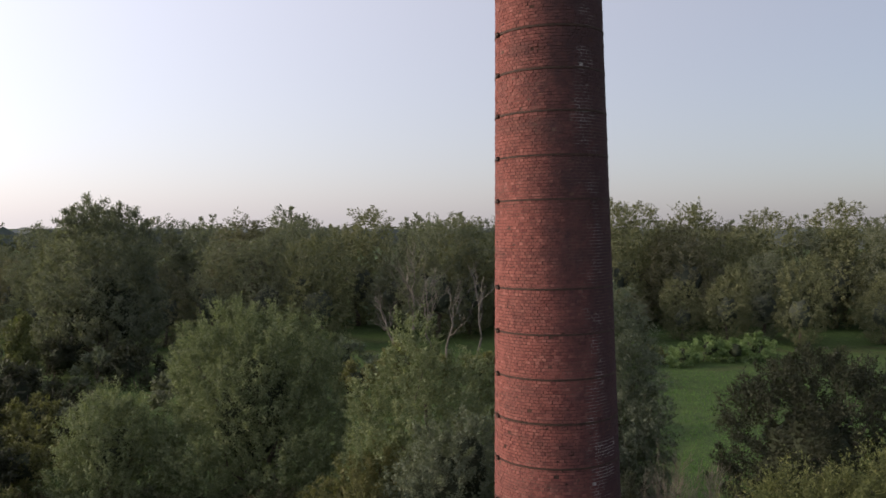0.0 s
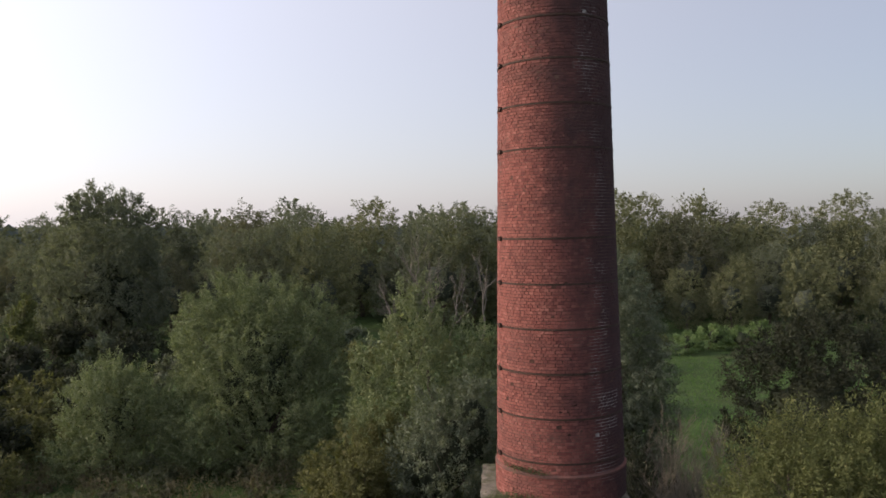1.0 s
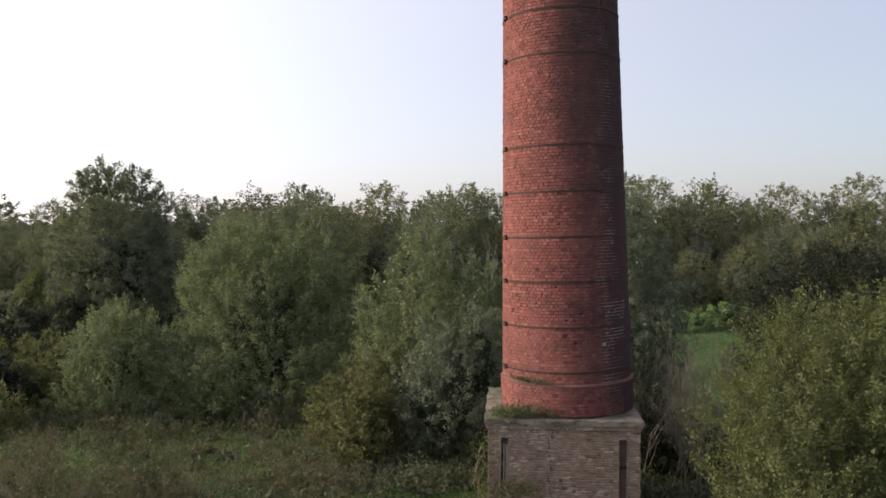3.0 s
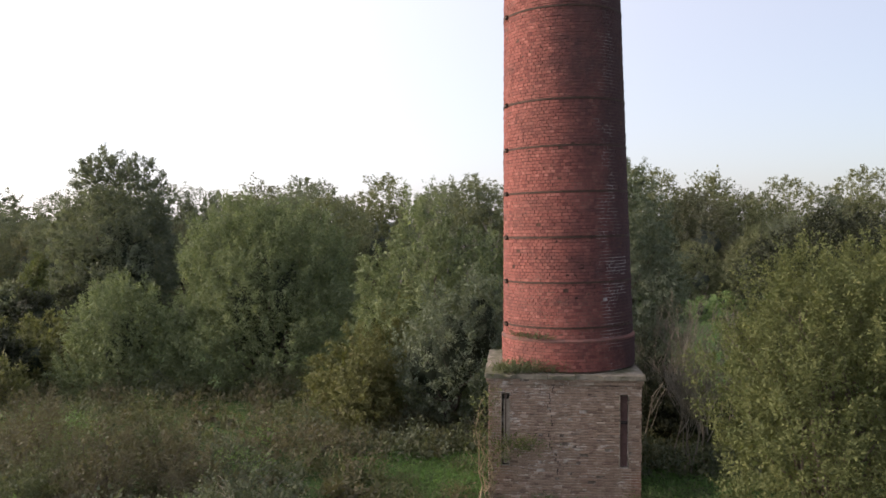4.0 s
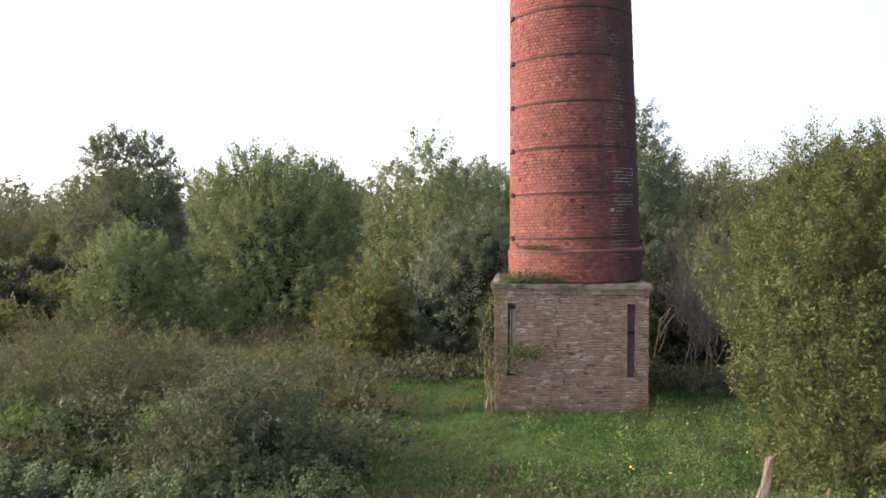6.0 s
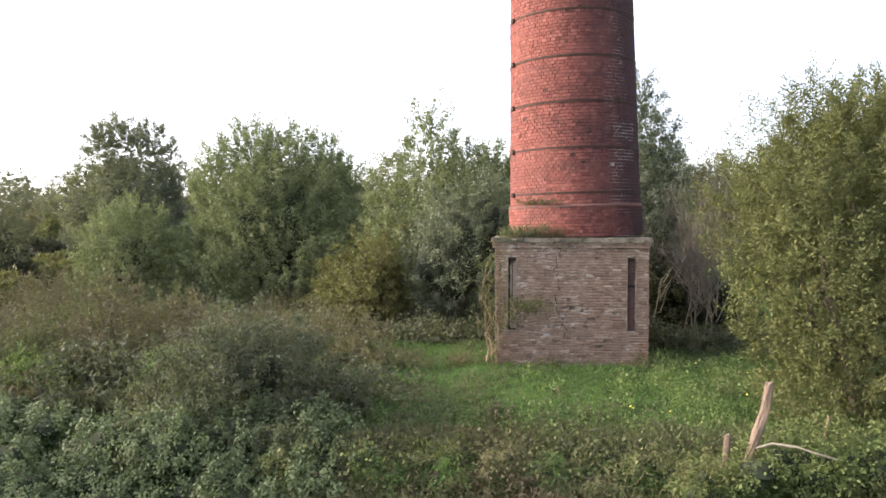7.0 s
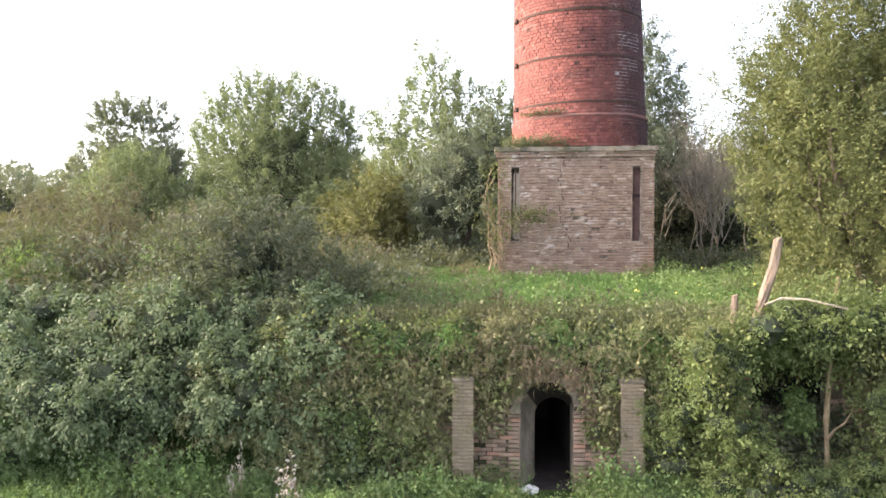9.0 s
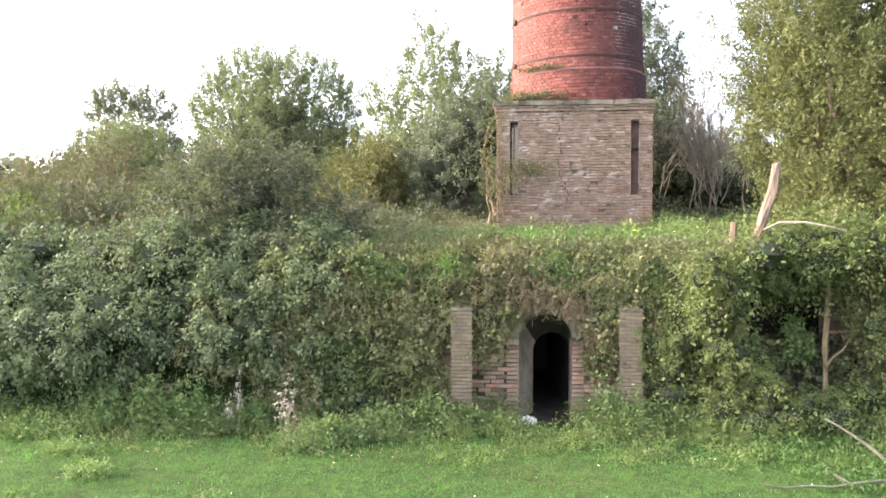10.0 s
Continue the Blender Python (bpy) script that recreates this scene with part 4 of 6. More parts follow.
tree("willow", (0.0, 32.0, 2.9), [(-1.0, 0, 4.5, 1.9, 1.8, 3.3), (1.1, 0.2, 3.5, 2.0, 2.0, 3.1), (-2.5, -0.3, 2.9, 1.4, 1.6, 2.8), (-2.7, 0, 5.3, 0.9, 1.0, 1.3), (-1.3, 0, 7.0, 0.95, 1.0, 1.6), (-0.5, 0.1, 6.4, 0.9, 1.0, 1.3), (1.1, 0.1, 6.0, 0.95, 1.0, 1.3), (-0.4, -1.0, 1.6, 2.6, 1.2, 1.8)],
     G_WILLOW, "upright light green willow tree with a pointed top", n=5600, per=15, twig=0.62, leaf=0.09, spread=0.08, trunk=0.18, seed=13, stems=3, wisps=180, gaps=0.1, up=0.9, deep=1.5, core=0.85)
tree("grey_willow", (0.0, 28.2, 3.0), [(0.0, 0, 2.7, 1.8, 1.5, 2.4), (0.9, 0.3, 3.6, 1.15, 1.1, 2.0), (-0.8, 0, 2.5, 1.2, 1.2, 1.9)],
     G_GREY, "grey-green willow bush with silvery leaves", n=3400, per=14, twig=0.55, leaf=0.09, spread=0.08, up=0.8, trunk=0.12, seed=14, stems=3, wisps=80, category="bush", low=0.5, deep=0, body=0.55)
tree("dark_tree", (7.4, 32.6, 2.8), [(0, 0, 3.6, 2.0, 1.9, 3.8), (-0.5, 0, 7.8, 1.1, 1.2, 2.7), (0.5, 0.2, 6.4, 1.1, 1.2, 2.4), (0.9, -0.2, 4.9, 0.8, 1.0, 2.2), (0.3, -0.5, 2.0, 1.4, 1.4, 2.4)],
     G_GREY, "slender tree with drooping sparse grey-green leaves", n=6600, per=14, twig=0.7, leaf=0.085, spread=0.09, trunk=0.14, seed=15, stems=2, up=0.25, droop=0.5, sep=0.36, wisps=40, core=0.75, deep=1.7)
tree("dark_tree", (13.6, 29.0, 2.9), [(0, 0, 3.9, 3.4, 3.0, 3.9), (-1.2, -0.6, 2.9, 1.8, 2.0, 3.0), (2.6, 0, 3.6, 2.6, 2.6, 3.9), (0.2, -0.5, 6.0, 2.0, 2.0, 1.9), (0.3, -1.6, 1.8, 3.0, 1.6, 2.2)],
     G_DARK, "broad dark green tree with dense rounded crown", n=6800, per=14, twig=0.5, leaf=0.1, spread=0.11, trunk=0.2, seed=16, stems=3, wisps=80, deep=1.4, body=0.42, sep=0.4)
tree("near_willow", (8.2, 16.9, 3.0), [(0.2, 0.3, 3.6, 2.2, 2.0, 3.3), (-1.0, -0.6, 2.6, 1.5, 1.5, 2.6), (2.7, 0.3, 4.2, 2.2, 2.1, 3.5), (0.9, 0.2, 4.7, 1.5, 1.5, 1.6), (-1.0, 0.2, 4.0, 1.2, 1.2, 1.6), (1.5, 0.4, 5.2, 1.1, 1.0, 1.2), (1.8, -1.6, 1.4, 2.6, 1.4, 2.6), (-0.9, -0.7, 0.9, 1.2, 1.2, 1.3), (0.5, -1.0, 0.6, 1.5, 1.2, 1.5), (1.3, -1.5, 0.7, 1.8, 1.1, 1.4), (-1.3, -1.0, 0.3, 0.9, 0.9, 0.9), (0.0, -1.7, 0.1, 1.5, 0.8, 0.8)],
     G_YELL, "tall olive-green willow with fine yellowing leaves and open top", n=17000, per=14, twig=0.5, leaf=0.06, spread=0.075, width=0.5, trunk=0.13, seed=17, stems=4, wisps=420, low=-1.2, deep=1.6, core=0.8, up=0.8, sep=0.29)
tree("open_willow", (8.2, 17.3, 3.0), [(-0.9, 0, 5.0, 1.3, 1.1, 1.7), (-1.95, 0, 4.1, 1.0, 0.9, 1.4), (0.3, 0.2, 4.7, 1.3, 1.1, 1.8), (-0.7, 0, 6.1, 0.7, 0.7, 0.9)],
     G_YELL, "taller thin-crowned willow with open wispy top shoots", n=3600, per=12, twig=0.55, leaf=0.054, spread=0.07, width=0.42, trunk=0.1, seed=24, stems=3, wisps=360, gaps=0.08, low=2.4, deep=0, up=1.1, near=True, limbs=22)
tree("willow", (-35.0, 80.5, 0.0), [(0, 0, 7.5, 5.2, 5.0, 7.4), (-2.8, 0, 5.0, 4.0, 4.0, 5.2), (2.6, 0, 6.5, 3.8, 3.8, 6.6), (-1.2, 0, 13.8, 2.8, 2.8, 4.2), (2.6, 0, 13.4, 2.8, 2.8, 3.9), (-4.6, 0, 9.0, 2.0, 2.4, 4.0)],
     G_FAR, "large tall crack willow standing apart before the woods", n=7000, per=12, twig=0.9, leaf=0.2, spread=0.22, trunk=0.4, seed=18, gaps=0.05, wisps=90, deep=1.6, core=0.85, body=0.35, loose=0.35)
tree("poplar", (-37.9, 70.5, 0.4), [(0, 0, 3.4, 1.3, 1.2, 3.4), (0.2, 0, 5.8, 0.8, 0.8, 1.8)],
     G_YELL, "slim young poplar with yellowish leaves", n=900, per=12, twig=0.6, leaf=0.15, spread=0.14, trunk=0.1, seed=19, up=1.2, category="tree")

# far woods: a front of full trees, and simpler ones behind them
kinds = []
for q in range(8):
    rr = np.random.default_rng(100 + q)
    lobes = [(0, 0, 5.6, 3.9, 3.9, 5.9)] + [(rr.uniform(-2.6, 2.6), rr.uniform(-2, 2), rr.uniform(4, 12.6), rr.uniform(1.8, 3.0), rr.uniform(1.8, 2.8), rr.uniform(2.0, 4.4)) for _ in range(5)]
    back = q >= 5
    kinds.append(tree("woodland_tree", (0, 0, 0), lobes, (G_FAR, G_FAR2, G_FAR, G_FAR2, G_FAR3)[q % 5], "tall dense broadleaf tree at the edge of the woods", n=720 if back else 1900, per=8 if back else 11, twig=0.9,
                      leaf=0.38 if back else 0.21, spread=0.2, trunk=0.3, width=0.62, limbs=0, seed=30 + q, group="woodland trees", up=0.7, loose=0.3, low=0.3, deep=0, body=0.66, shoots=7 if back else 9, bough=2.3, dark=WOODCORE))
rw = random.Random(3)
spots = []
for ang in np.linspace(-35, 35, 28):
    spots.append((ang + rw.uniform(-0.6, 0.6), rw.uniform(112, 128), rw.uniform(0.84, 1.16) * (1.08 if ang > 5 else 1.0), 0))
for ang in np.linspace(-35, -9, 8):
    spots.append((ang + rw.uniform(-1, 1), rw.uniform(94, 106), rw.uniform(0.7, 0.95), 0))
for ang in np.linspace(8, 34, 10):
    spots.append((ang + rw.uniform(-1, 1), rw.uniform(98, 108), rw.uniform(0.5, 0.85), 0))
for ang in np.linspace(-35, 35, 30):
    spots.append((ang + rw.uniform(-0.8, 0.8), rw.uniform(134, 150), rw.uniform(0.95, 1.25), 1))
for ang in np.linspace(-36, 36, 16):
    spots.append((ang + rw.uniform(-0.8, 0.8), rw.uniform(170, 230), rw.uniform(1.0, 1.2), 1))
spots += [(-13.0, 115, 1.26, 0), (-10.5, 114, 1.06, 0), (-0.4, 106, 1.08, 0), (1.9, 110, 1.05, 0), (13.2, 124, 1.18, 0), (16.6, 130, 1.34, 0), (19.0, 126, 1.18, 0), (22.0, 120, 1.12, 0), (26.5, 116, 1.1, 0), (29.5, 112, 1.08, 0), (-24.5, 112, 1.0, 0), (-31.0, 104, 0.82, 0), (-28.6, 110, 0.8, 0), (-33.0, 112, 0.86, 0), (-29.8, 118, 0.84, 0), (-26.8, 116, 0.82, 0)]
used = set()
for i, (ang, dist, sc, back) in enumerate(spots):
    x, y = dist * math.tan(radians(ang)), dist
    k = (5 + i % 3) if back else ((1, 3, 4, 1, 3, 0) if ang > 4 else (0, 2, 4, 0, 2, 1))[i % 6]
    m = pose(x, y, height(x, y) - 0.1, 0, 0, rw.uniform(0, 360))
    ob = kinds[k]
    if k in used:
        ob = copy_thing(ob, m)
    else:
        used.add(k)
        ob.matrix_world = m
    ob.scale = (sc * rw.uniform(0.95, 1.3), sc * rw.uniform(0.95, 1.3), sc)

# the wooded skyline far beyond, with pale haze mixed into its colour
v, f = [], []
for i in range(240):
    a = radians(-50 + 100 * i / 239)
    for k, (dist, base, amp) in enumerate(((560, 0, 0), (560, 11.5, 5), (640, 12.5, 5), (640, 0, 0))):
        hh = base + amp * (noise.noise(Vector((i * 0.37, k, 0))) + 0.5 * noise.noise(Vector((i * 1.3, k, 2))))
        v.append((dist * math.sin(a), dist * math.cos(a), hh))
for i in range(239):
    for k in range(3):
        q = i * 4 + k
        f.append((q, q + 4, q + 5, q + 1))
tagged(part("backdrop", mesh_from("backdrop", v, f, plain("hazy distant woods", (0.10, 0.12, 0.115), (0.15, 0.17, 0.155), 0.05))), "distant wooded skyline", "woods", kind="structure")

# bushes scattered over the meadow
bush_kinds = []
for q, mat in enumerate((G_DARK, G_FAR, G_BROWN, G_GREY, G_NETTLE)):
    bush_kinds.append(tree("field_bush", (0, 0, 0), [(0, 0, 1.4, 2.0, 1.8, 1.6), (0.9, 0.2, 1.9, 1.4, 1.3, 1.5), (-1.1, 0, 1.2, 1.5, 1.4, 1.4)], mat, "rounded wild bush in the meadow", n=520, per=9, twig=0.5, leaf=0.24,
                           spread=0.2, trunk=0.06, seed=80 + q, stems=2, limbs=3, deep=0, body=0.58, category="bush", group="meadow bushes"))
bush_spots = [(-28, 53, 1.25, 0), (-24.5, 51, 0.9, 0), (-32, 57, 1.2, 1), (-37, 74, 1.2, 0), (-32, 73, 1.0, 3), (-27.5, 71, 1.1, 0), (-24, 80, 1.3, 1), (-44, 72, 1.3, 1), (-5.5, 60, 1.1, 2), (-2, 66, 1.3, 2), (3.5, 68, 1.1, 2),
              (-19, 60, 1.1, 1), (-14, 70, 1.3, 1), (-9, 76, 1.2, 3), (-46, 82, 1.5, 1), (-20, 44, 0.9, 0), (-22, 41, 0.8, 2), (-25, 46, 0.9, 2), (-19, 37, 0.7, 2), (17.5, 82, 0.7, 4), (20.5, 85, 0.8, 4), (23, 86, 0.6, 2), (25.5, 84, 0.75, 4), (29, 87, 0.85, 4), (32, 87, 0.8, 4), (35.5, 88, 0.9, 4), (13, 74, 1.2, 0), (14.5, 84, 1.2, 0),
              (-33, 47, 1.0, 0), (-36, 52, 1.3, 0), (9.6, 52, 1.1, 0), (-20, 34, 0.75, 0), (-22.5, 37, 0.95, 0), (-26, 41, 1.0, 2), (-18.2, 31, 0.65, 2), (-28.5, 44, 1.1, 0), (-24.5, 34, 0.8, 2), (-21, 47, 1.0, 1)]
for i, (x, y, sc, k) in enumerate(bush_spots):
    m = pose(x, y, height(x, y) - 0.1, 0, 0, rw.uniform(0, 360))
    ob = bush_kinds[k]
    if ("b", k) in used:
        ob = copy_thing(ob, m)
    else:
        used.add(("b", k))
        ob.matrix_world = m
    ob.scale = (sc * 1.1, sc * 1.1, sc)


def bare_tree(name, at, h, mat, label, seed, spread=0.35, r0=0.12, depth=3, fork=3, lean=(0, 0), category="tree", group="", floor_=0.2, sides=5, thin=0.0):
    """A leafless tree: each limb forks into thinner ones."""
    r = np.random.default_rng(seed)
    ob = thing(name, at, label, category, group)
    fine = []

    def grow(p, d, ln, rad, lev):
        e = p + d * ln
        limb_ = tube(bend(p, e, r, 5 if lev < 2 else 4, 0.06), rad, rad * 0.5, sides if lev < 2 else 3)
        if lev < 2:
            part("trunk" if lev == 0 else "branch", mesh_from("limb", *limb_, mat), None, ob)
        else:
            fine.append(limb_)
        if lev < depth:
            for k in range(fork + (lev == 0)):
                u = r.uniform(0.4, 1.0)
                b = p + (e - p) * u
                nd = unit(d + r.normal(size=3) * spread * np.array([1, 1, 0.6]) + np.array([0, 0, 0.14]))
                grow(b, nd, ln * r.uniform(0.5, 0.75), max(rad * (0.62 - 0.2 * u), thin), lev + 1)
    grow(np.array([0, 0, -floor_]), unit(np.array([lean[0], lean[1], 1.0])), h * 0.5, r0, 0)
    if fine:
        part("brushwood", mesh_from("brushwood", *gather(fine), mat), None, ob, kind="stuff")
    return ob


for k, (x, y, h, ln) in enumerate(((-3.3, 91, 14.0, (0.0, 0)), (0.4, 90, 10.0, (0.14, 0)), (-5.4, 92, 9.5, (-0.3, 0)), (4.0, 93, 12.0, (0.05, 0)), (-1.6, 93, 12.0, (-0.04, 0)))):
    bare_tree("dead_tree", (x, y, height(x, y)), h, DEADWOOD, "tall bare dead tree with pale grey limbs", 200 + k, 0.34, 0.16, 3, 3, ln, group="dead trees")

# ---- plants of the bank and terrace ----
def scrub(name, lobes, mat, label, category, n, per, twig, leaf, spread, width=0.6, droop=0.2, up=0.3, seed=1, gaps=0.0, low=None, loose=0.7, toward=(0, -0.5, 0.4), inside=0.3, deep=True, body=0.0, bough=0.0, shoots=16, sep=0.44, tri=False):
    """One spreading mass of leaves over many small mounds; with bough, gathered into leafy sprays of that length."""
    r = np.random.default_rng(seed)
    if bough:
        _, _, o, dd, ln, fc = boughs(lobes, n // shoots, shoots, bough, r, gaps, low, up, sep)
        co = [sprays(o, dd, ln, per, spread, leaf, width, droop, r, unit(fc + np.array(toward)), loose)]
    else:
        o, d = crown_points(lobes, n, r, gaps, low, inside)
        fc = unit(d + np.array(toward))
        dd = unit(d * 0.8 + np.array([0, 0, up]) + r.normal(size=d.shape) * 0.45)
        co = [sprays(o - dd * twig * 0.3, dd, twig * (0.5 + 0.8 * r.random(len(o))), per, spread, leaf, width, droop, r, fc, loose)]
    if deep:
        lob = np.array(lobes, float)
        m = len(lob) * 14
        pk = r.integers(len(lob), size=m)
        q = lob[pk, :3] + unit(r.normal(size=(m, 3))) * lob[pk, 3:6] * 0.6 * r.random((m, 1))
        co.append(sprays(q, unit(r.normal(size=q.shape)), 0.3, 5, 0.15, leaf * 1.8, 0.8, 0, r))
    co = np.concatenate(co)
    ob = part(name, quads(name, blades(co) if tri else co, mat))
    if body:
        # filler lumps whose dark colour paints the shade between the leaves
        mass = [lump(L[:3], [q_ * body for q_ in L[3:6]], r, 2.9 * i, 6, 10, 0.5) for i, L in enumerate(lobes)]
        part("inner_twigs", mesh_from("inner_twigs", *gather(mass), SHADE_CORE), None, ob, "dark filler for the shade inside the leaves", kind="stuff")
    return tagged(ob, label, category, kind="stuff")


def bank(x, w):
    """A place on the overgrown front of the mound: w runs from its foot to its edge."""
    k = smooth(-3.6, -1.4, x)
    left = (float(np.interp(w, [0, 0.4, 0.75, 1], [13.4, 13.5, 14.45, 16.0])), float(np.interp(w, [0, 0.4, 0.75, 1], [0.0, 1.5, 2.7, 3.2])))
    right = (float(np.interp(w, [0, 0.55, 0.8, 1], [13.5, 13.58, 13.9, 14.7])), float(np.interp(w, [0, 0.55, 0.8, 1], [0.0, 1.75, 2.35, 2.78])))
    return (x, left[0] * (1 - k) + right[0] * k, left[1] * (1 - k) + right[1] * k)


rl = random.Random(21)
left_lobes, olive_lobes, fresh_lobes = [], [], []
for k in range(120):
    big = k < 30
    x, w = rl.uniform(-11.5, -2.2 if big else -1.7), (0.35 + 0.6 * rl.random()) if big else 0.12 + 0.88 * rl.random()
    s = rl.uniform(0.55, 0.95) if big else rl.uniform(0.28, 0.58)
    p = bank(x, w)
    mix_ = noise.noise(Vector((x * 0.8, 5, w * 2.4))) + rl.uniform(-0.3, 0.3)
    (left_lobes if big else fresh_lobes if mix_ < -0.34 else olive_lobes if mix_ > 0.34 or (w < 0.35 and -5.2 < x < -3.2) else left_lobes).append((p[0], p[1] + (0.05 if big else 0.22), p[2] + rl.uniform(-0.1, 0.12), s, s * 0.8, s * rl.uniform(0.55, 0.8)))
scrub("brambles", left_lobes, G_BRAMBLE, "dense dark green bramble thicket with pale veined leaves", "brambles", 14000, 10, 0.46, 0.066, 0.07, 0.6, 0.9, 0.25, 51, 0.0, 0.2, loose=0.3, deep=False, body=0.56, bough=0.72, sep=0.29)
scrub("bramble_shoots", fresh_lobes, G_NETTLE, "younger bright green bramble and nettle shoots", "brambles", 1500, 10, 0.42, 0.062, 0.07, 0.5, 0.5, 0.4, 79, 0.0, 0.02, loose=0.3, body=0.6, bough=0.6, sep=0.36)
scrub("bramble_patches", olive_lobes, G_VINE, "browning bramble shoots between the green ones", "brambles", 1900, 10, 0.4, 0.06, 0.07, 0.6, 0.6, -0.2, 52, 0.0, 0.02, body=0.5, bough=0.55, sep=0.36)

# creeper over the wall, kept clear of the arch and the piers
def clear(x, z, s):
    if math.hypot(x - 1.65, max(0.0, z - 1.45)) < 0.64 + s * 0.55 and z < 2.2 + s:
        return False
    if z < 1.0 + s * 0.5 and 0.42 < x < 2.8:
        return False
    if 0.45 < z < 1.95 and (0.02 - s * 0.3 < x < 0.45 + s * 0.3 or 2.78 - s * 0.3 < x < 3.2 + s * 0.2):
        return False
    return True


vine, yell, ivy = [], [], []
tries = 0
while len(vine) < 330 and tries < 9000:
    tries += 1
    x, w = rl.uniform(-3.2, 4.6), rl.random() ** 0.75
    s = rl.uniform(0.12, 0.34)
    p = bank(x, w)
    if clear(x, p[2], s):
        (ivy if noise.noise(Vector((x * 0.9, 3, p[2] * 0.9))) + rl.uniform(-0.3, 0.3) > 0.04 else vine).append((p[0], p[1] + 0.02, p[2], s, s * 0.6, s * rl.uniform(0.8, 1.3)))
for _ in range(90):
    s = rl.uniform(0.16, 0.36)
    (ivy if rl.random() < 0.3 else vine).append((rl.uniform(-3, 9), rl.uniform(13.75, 14.3), rl.uniform(2.2, 2.8), s, s * 0.7, s * 0.8))
while len(yell) < 150:
    x, w = rl.uniform(3.3, 9.8), rl.random()
    s = rl.uniform(0.2, 0.5)
    p = bank(x, w)
    if 4.95 < x < 6.5 and 0.6 < p[2] < 2.45 and rl.random() < 0.95:
        continue
    if 3.75 < x < 4.9 and 0.5 < p[2] < 1.35 and rl.random() < 0.85:
        continue
    fwd = 0.1 + 0.75 * smooth(3.4, 4.6, x) * (0.4 + 0.6 * rl.random())
    yell.append((p[0], p[1] - fwd, p[2], s, s * 0.7, s * rl.uniform(0.8, 1.2)))
for _ in range(16):
    s = rl.uniform(0.2, 0.34)
    yell.append((rl.uniform(3.9, 4.8), rl.uniform(12.72, 12.95), rl.uniform(1.9, 2.85), s, s * 0.6, s))
scrub("withered_creeper", vine, G_VINE, "withered brown-green creeper hanging over the kiln wall", "creeper", 11500, 9, 0.26, 0.037, 0.048, 0.5, 0.7, -0.5, 54, 0.1, 0.1, loose=0.42, bough=0.42, sep=0.36, tri=True)
scrub("ivy", ivy, G_CREEP, "green ivy shoots among the withered creeper", "creeper", 5600, 10, 0.24, 0.038, 0.05, 0.62, 0.6, -0.1, 64, 0.05, 0.1, loose=0.34, bough=0.45, sep=0.38, body=0.5)
scrub("yellow_creeper", yell, G_CREEP, "yellow-green creeper and shrubs covering the wall", "creeper", 10500, 11, 0.36, 0.037, 0.056, 0.55, 0.45, 0.15, 55, 0.16, 0.02, loose=0.34, bough=0.6, sep=0.34, body=0.42)
# foliage over the hollow, and dark ivy added to its bricks to deepen the shade
shade_, dim = [], []
for _ in range(44):
    s = rl.uniform(0.22, 0.4)
    shade_.append((rl.uniform(4.9, 7.4), rl.uniform(12.8, 13.6), rl.uniform(2.78, 3.15), s * 1.2, s, s))
for _ in range(30):
    s = rl.uniform(0.16, 0.3)
    dim.append((rl.uniform(5.1, 6.9), 13.78, rl.uniform(0.4, 1.3), s, s * 0.5, s * 1.2))
scrub("overhanging_leaves", shade_, G_CREEP, "leafy branches hanging over a hollow in the wall", "creeper", 2600, 9, 0.34, 0.05, 0.06, 0.55, 0.4, 0.1, 77, 0.0, loose=0.5, bough=0.6, sep=0.38, body=0.6)
scrub("dark_ivy", dim, G_ELDER, "dark ivy deepening the shade on the bricks of the hollow", "creeper", 700, 9, 0.24, 0.055, 0.08, 0.65, 0.5, -0.1, 78, 0.2, loose=0.5)
glow_leaves = [(5.72 + rl.gauss(0, 0.1), 13.55, 1.2 + 0.55 * rl.random(), 0.13, 0.08, 0.13) for _ in range(7)]
scrub("bright_creeper", glow_leaves, G_NETTLE2, "bright yellow-green creeper hanging in the hollow", "creeper", 260, 9, 0.2, 0.055, 0.05, 0.7, 0.5, -0.2, 87, 0.0, deep=False)
overhang = []
for _ in range(120):
    x = rl.uniform(-2.8, 9)
    s = rl.uniform(0.14, 0.4)
    overhang.append((x, 14.25 + rl.uniform(-0.25, 0.7), 2.62 + rl.uniform(-0.15, 0.1), s * 1.2, s, s * 0.7))
for _ in range(14):
    s = rl.uniform(0.3, 0.5)
    overhang.append((rl.choice((rl.uniform(-3, 0.5), rl.uniform(3.3, 6), rl.uniform(6, 9))), rl.uniform(14.2, 14.9), 2.7, s * 1.3, s, s * 0.9))
droop_ = []
for _ in range(70):
    x = rl.uniform(-2.9, 9)
    s = rl.uniform(0.1, 0.3) * (0.7 + 0.6 * noise.noise(Vector((x * 0.6, 0, 5))) + 0.2)
    droop_.append((x, 13.85 + rl.uniform(-0.2, 0.5), 2.5 + rl.uniform(-0.3, 0.2), s * 1.4, s, s * 1.1))
scrub("edge_tufts", droop_, G_GRASS, "grass tufts hanging over the wall edge", "grass", 1700, 7, 0.34, 0.12, 0.06, 0.12, 0.7, 0.2, 76, 0.0, deep=False)
scrub("edge_weeds", overhang, G_HERB, "weeds and low shrubs along the top edge of the wall", "weeds", 4200, 10, 0.3, 0.040, 0.075, 0.5, 0.1, 0.5, 56, 0.0)
# pale hanging stems over the wall
r = np.random.default_rng(61)
chunks = []
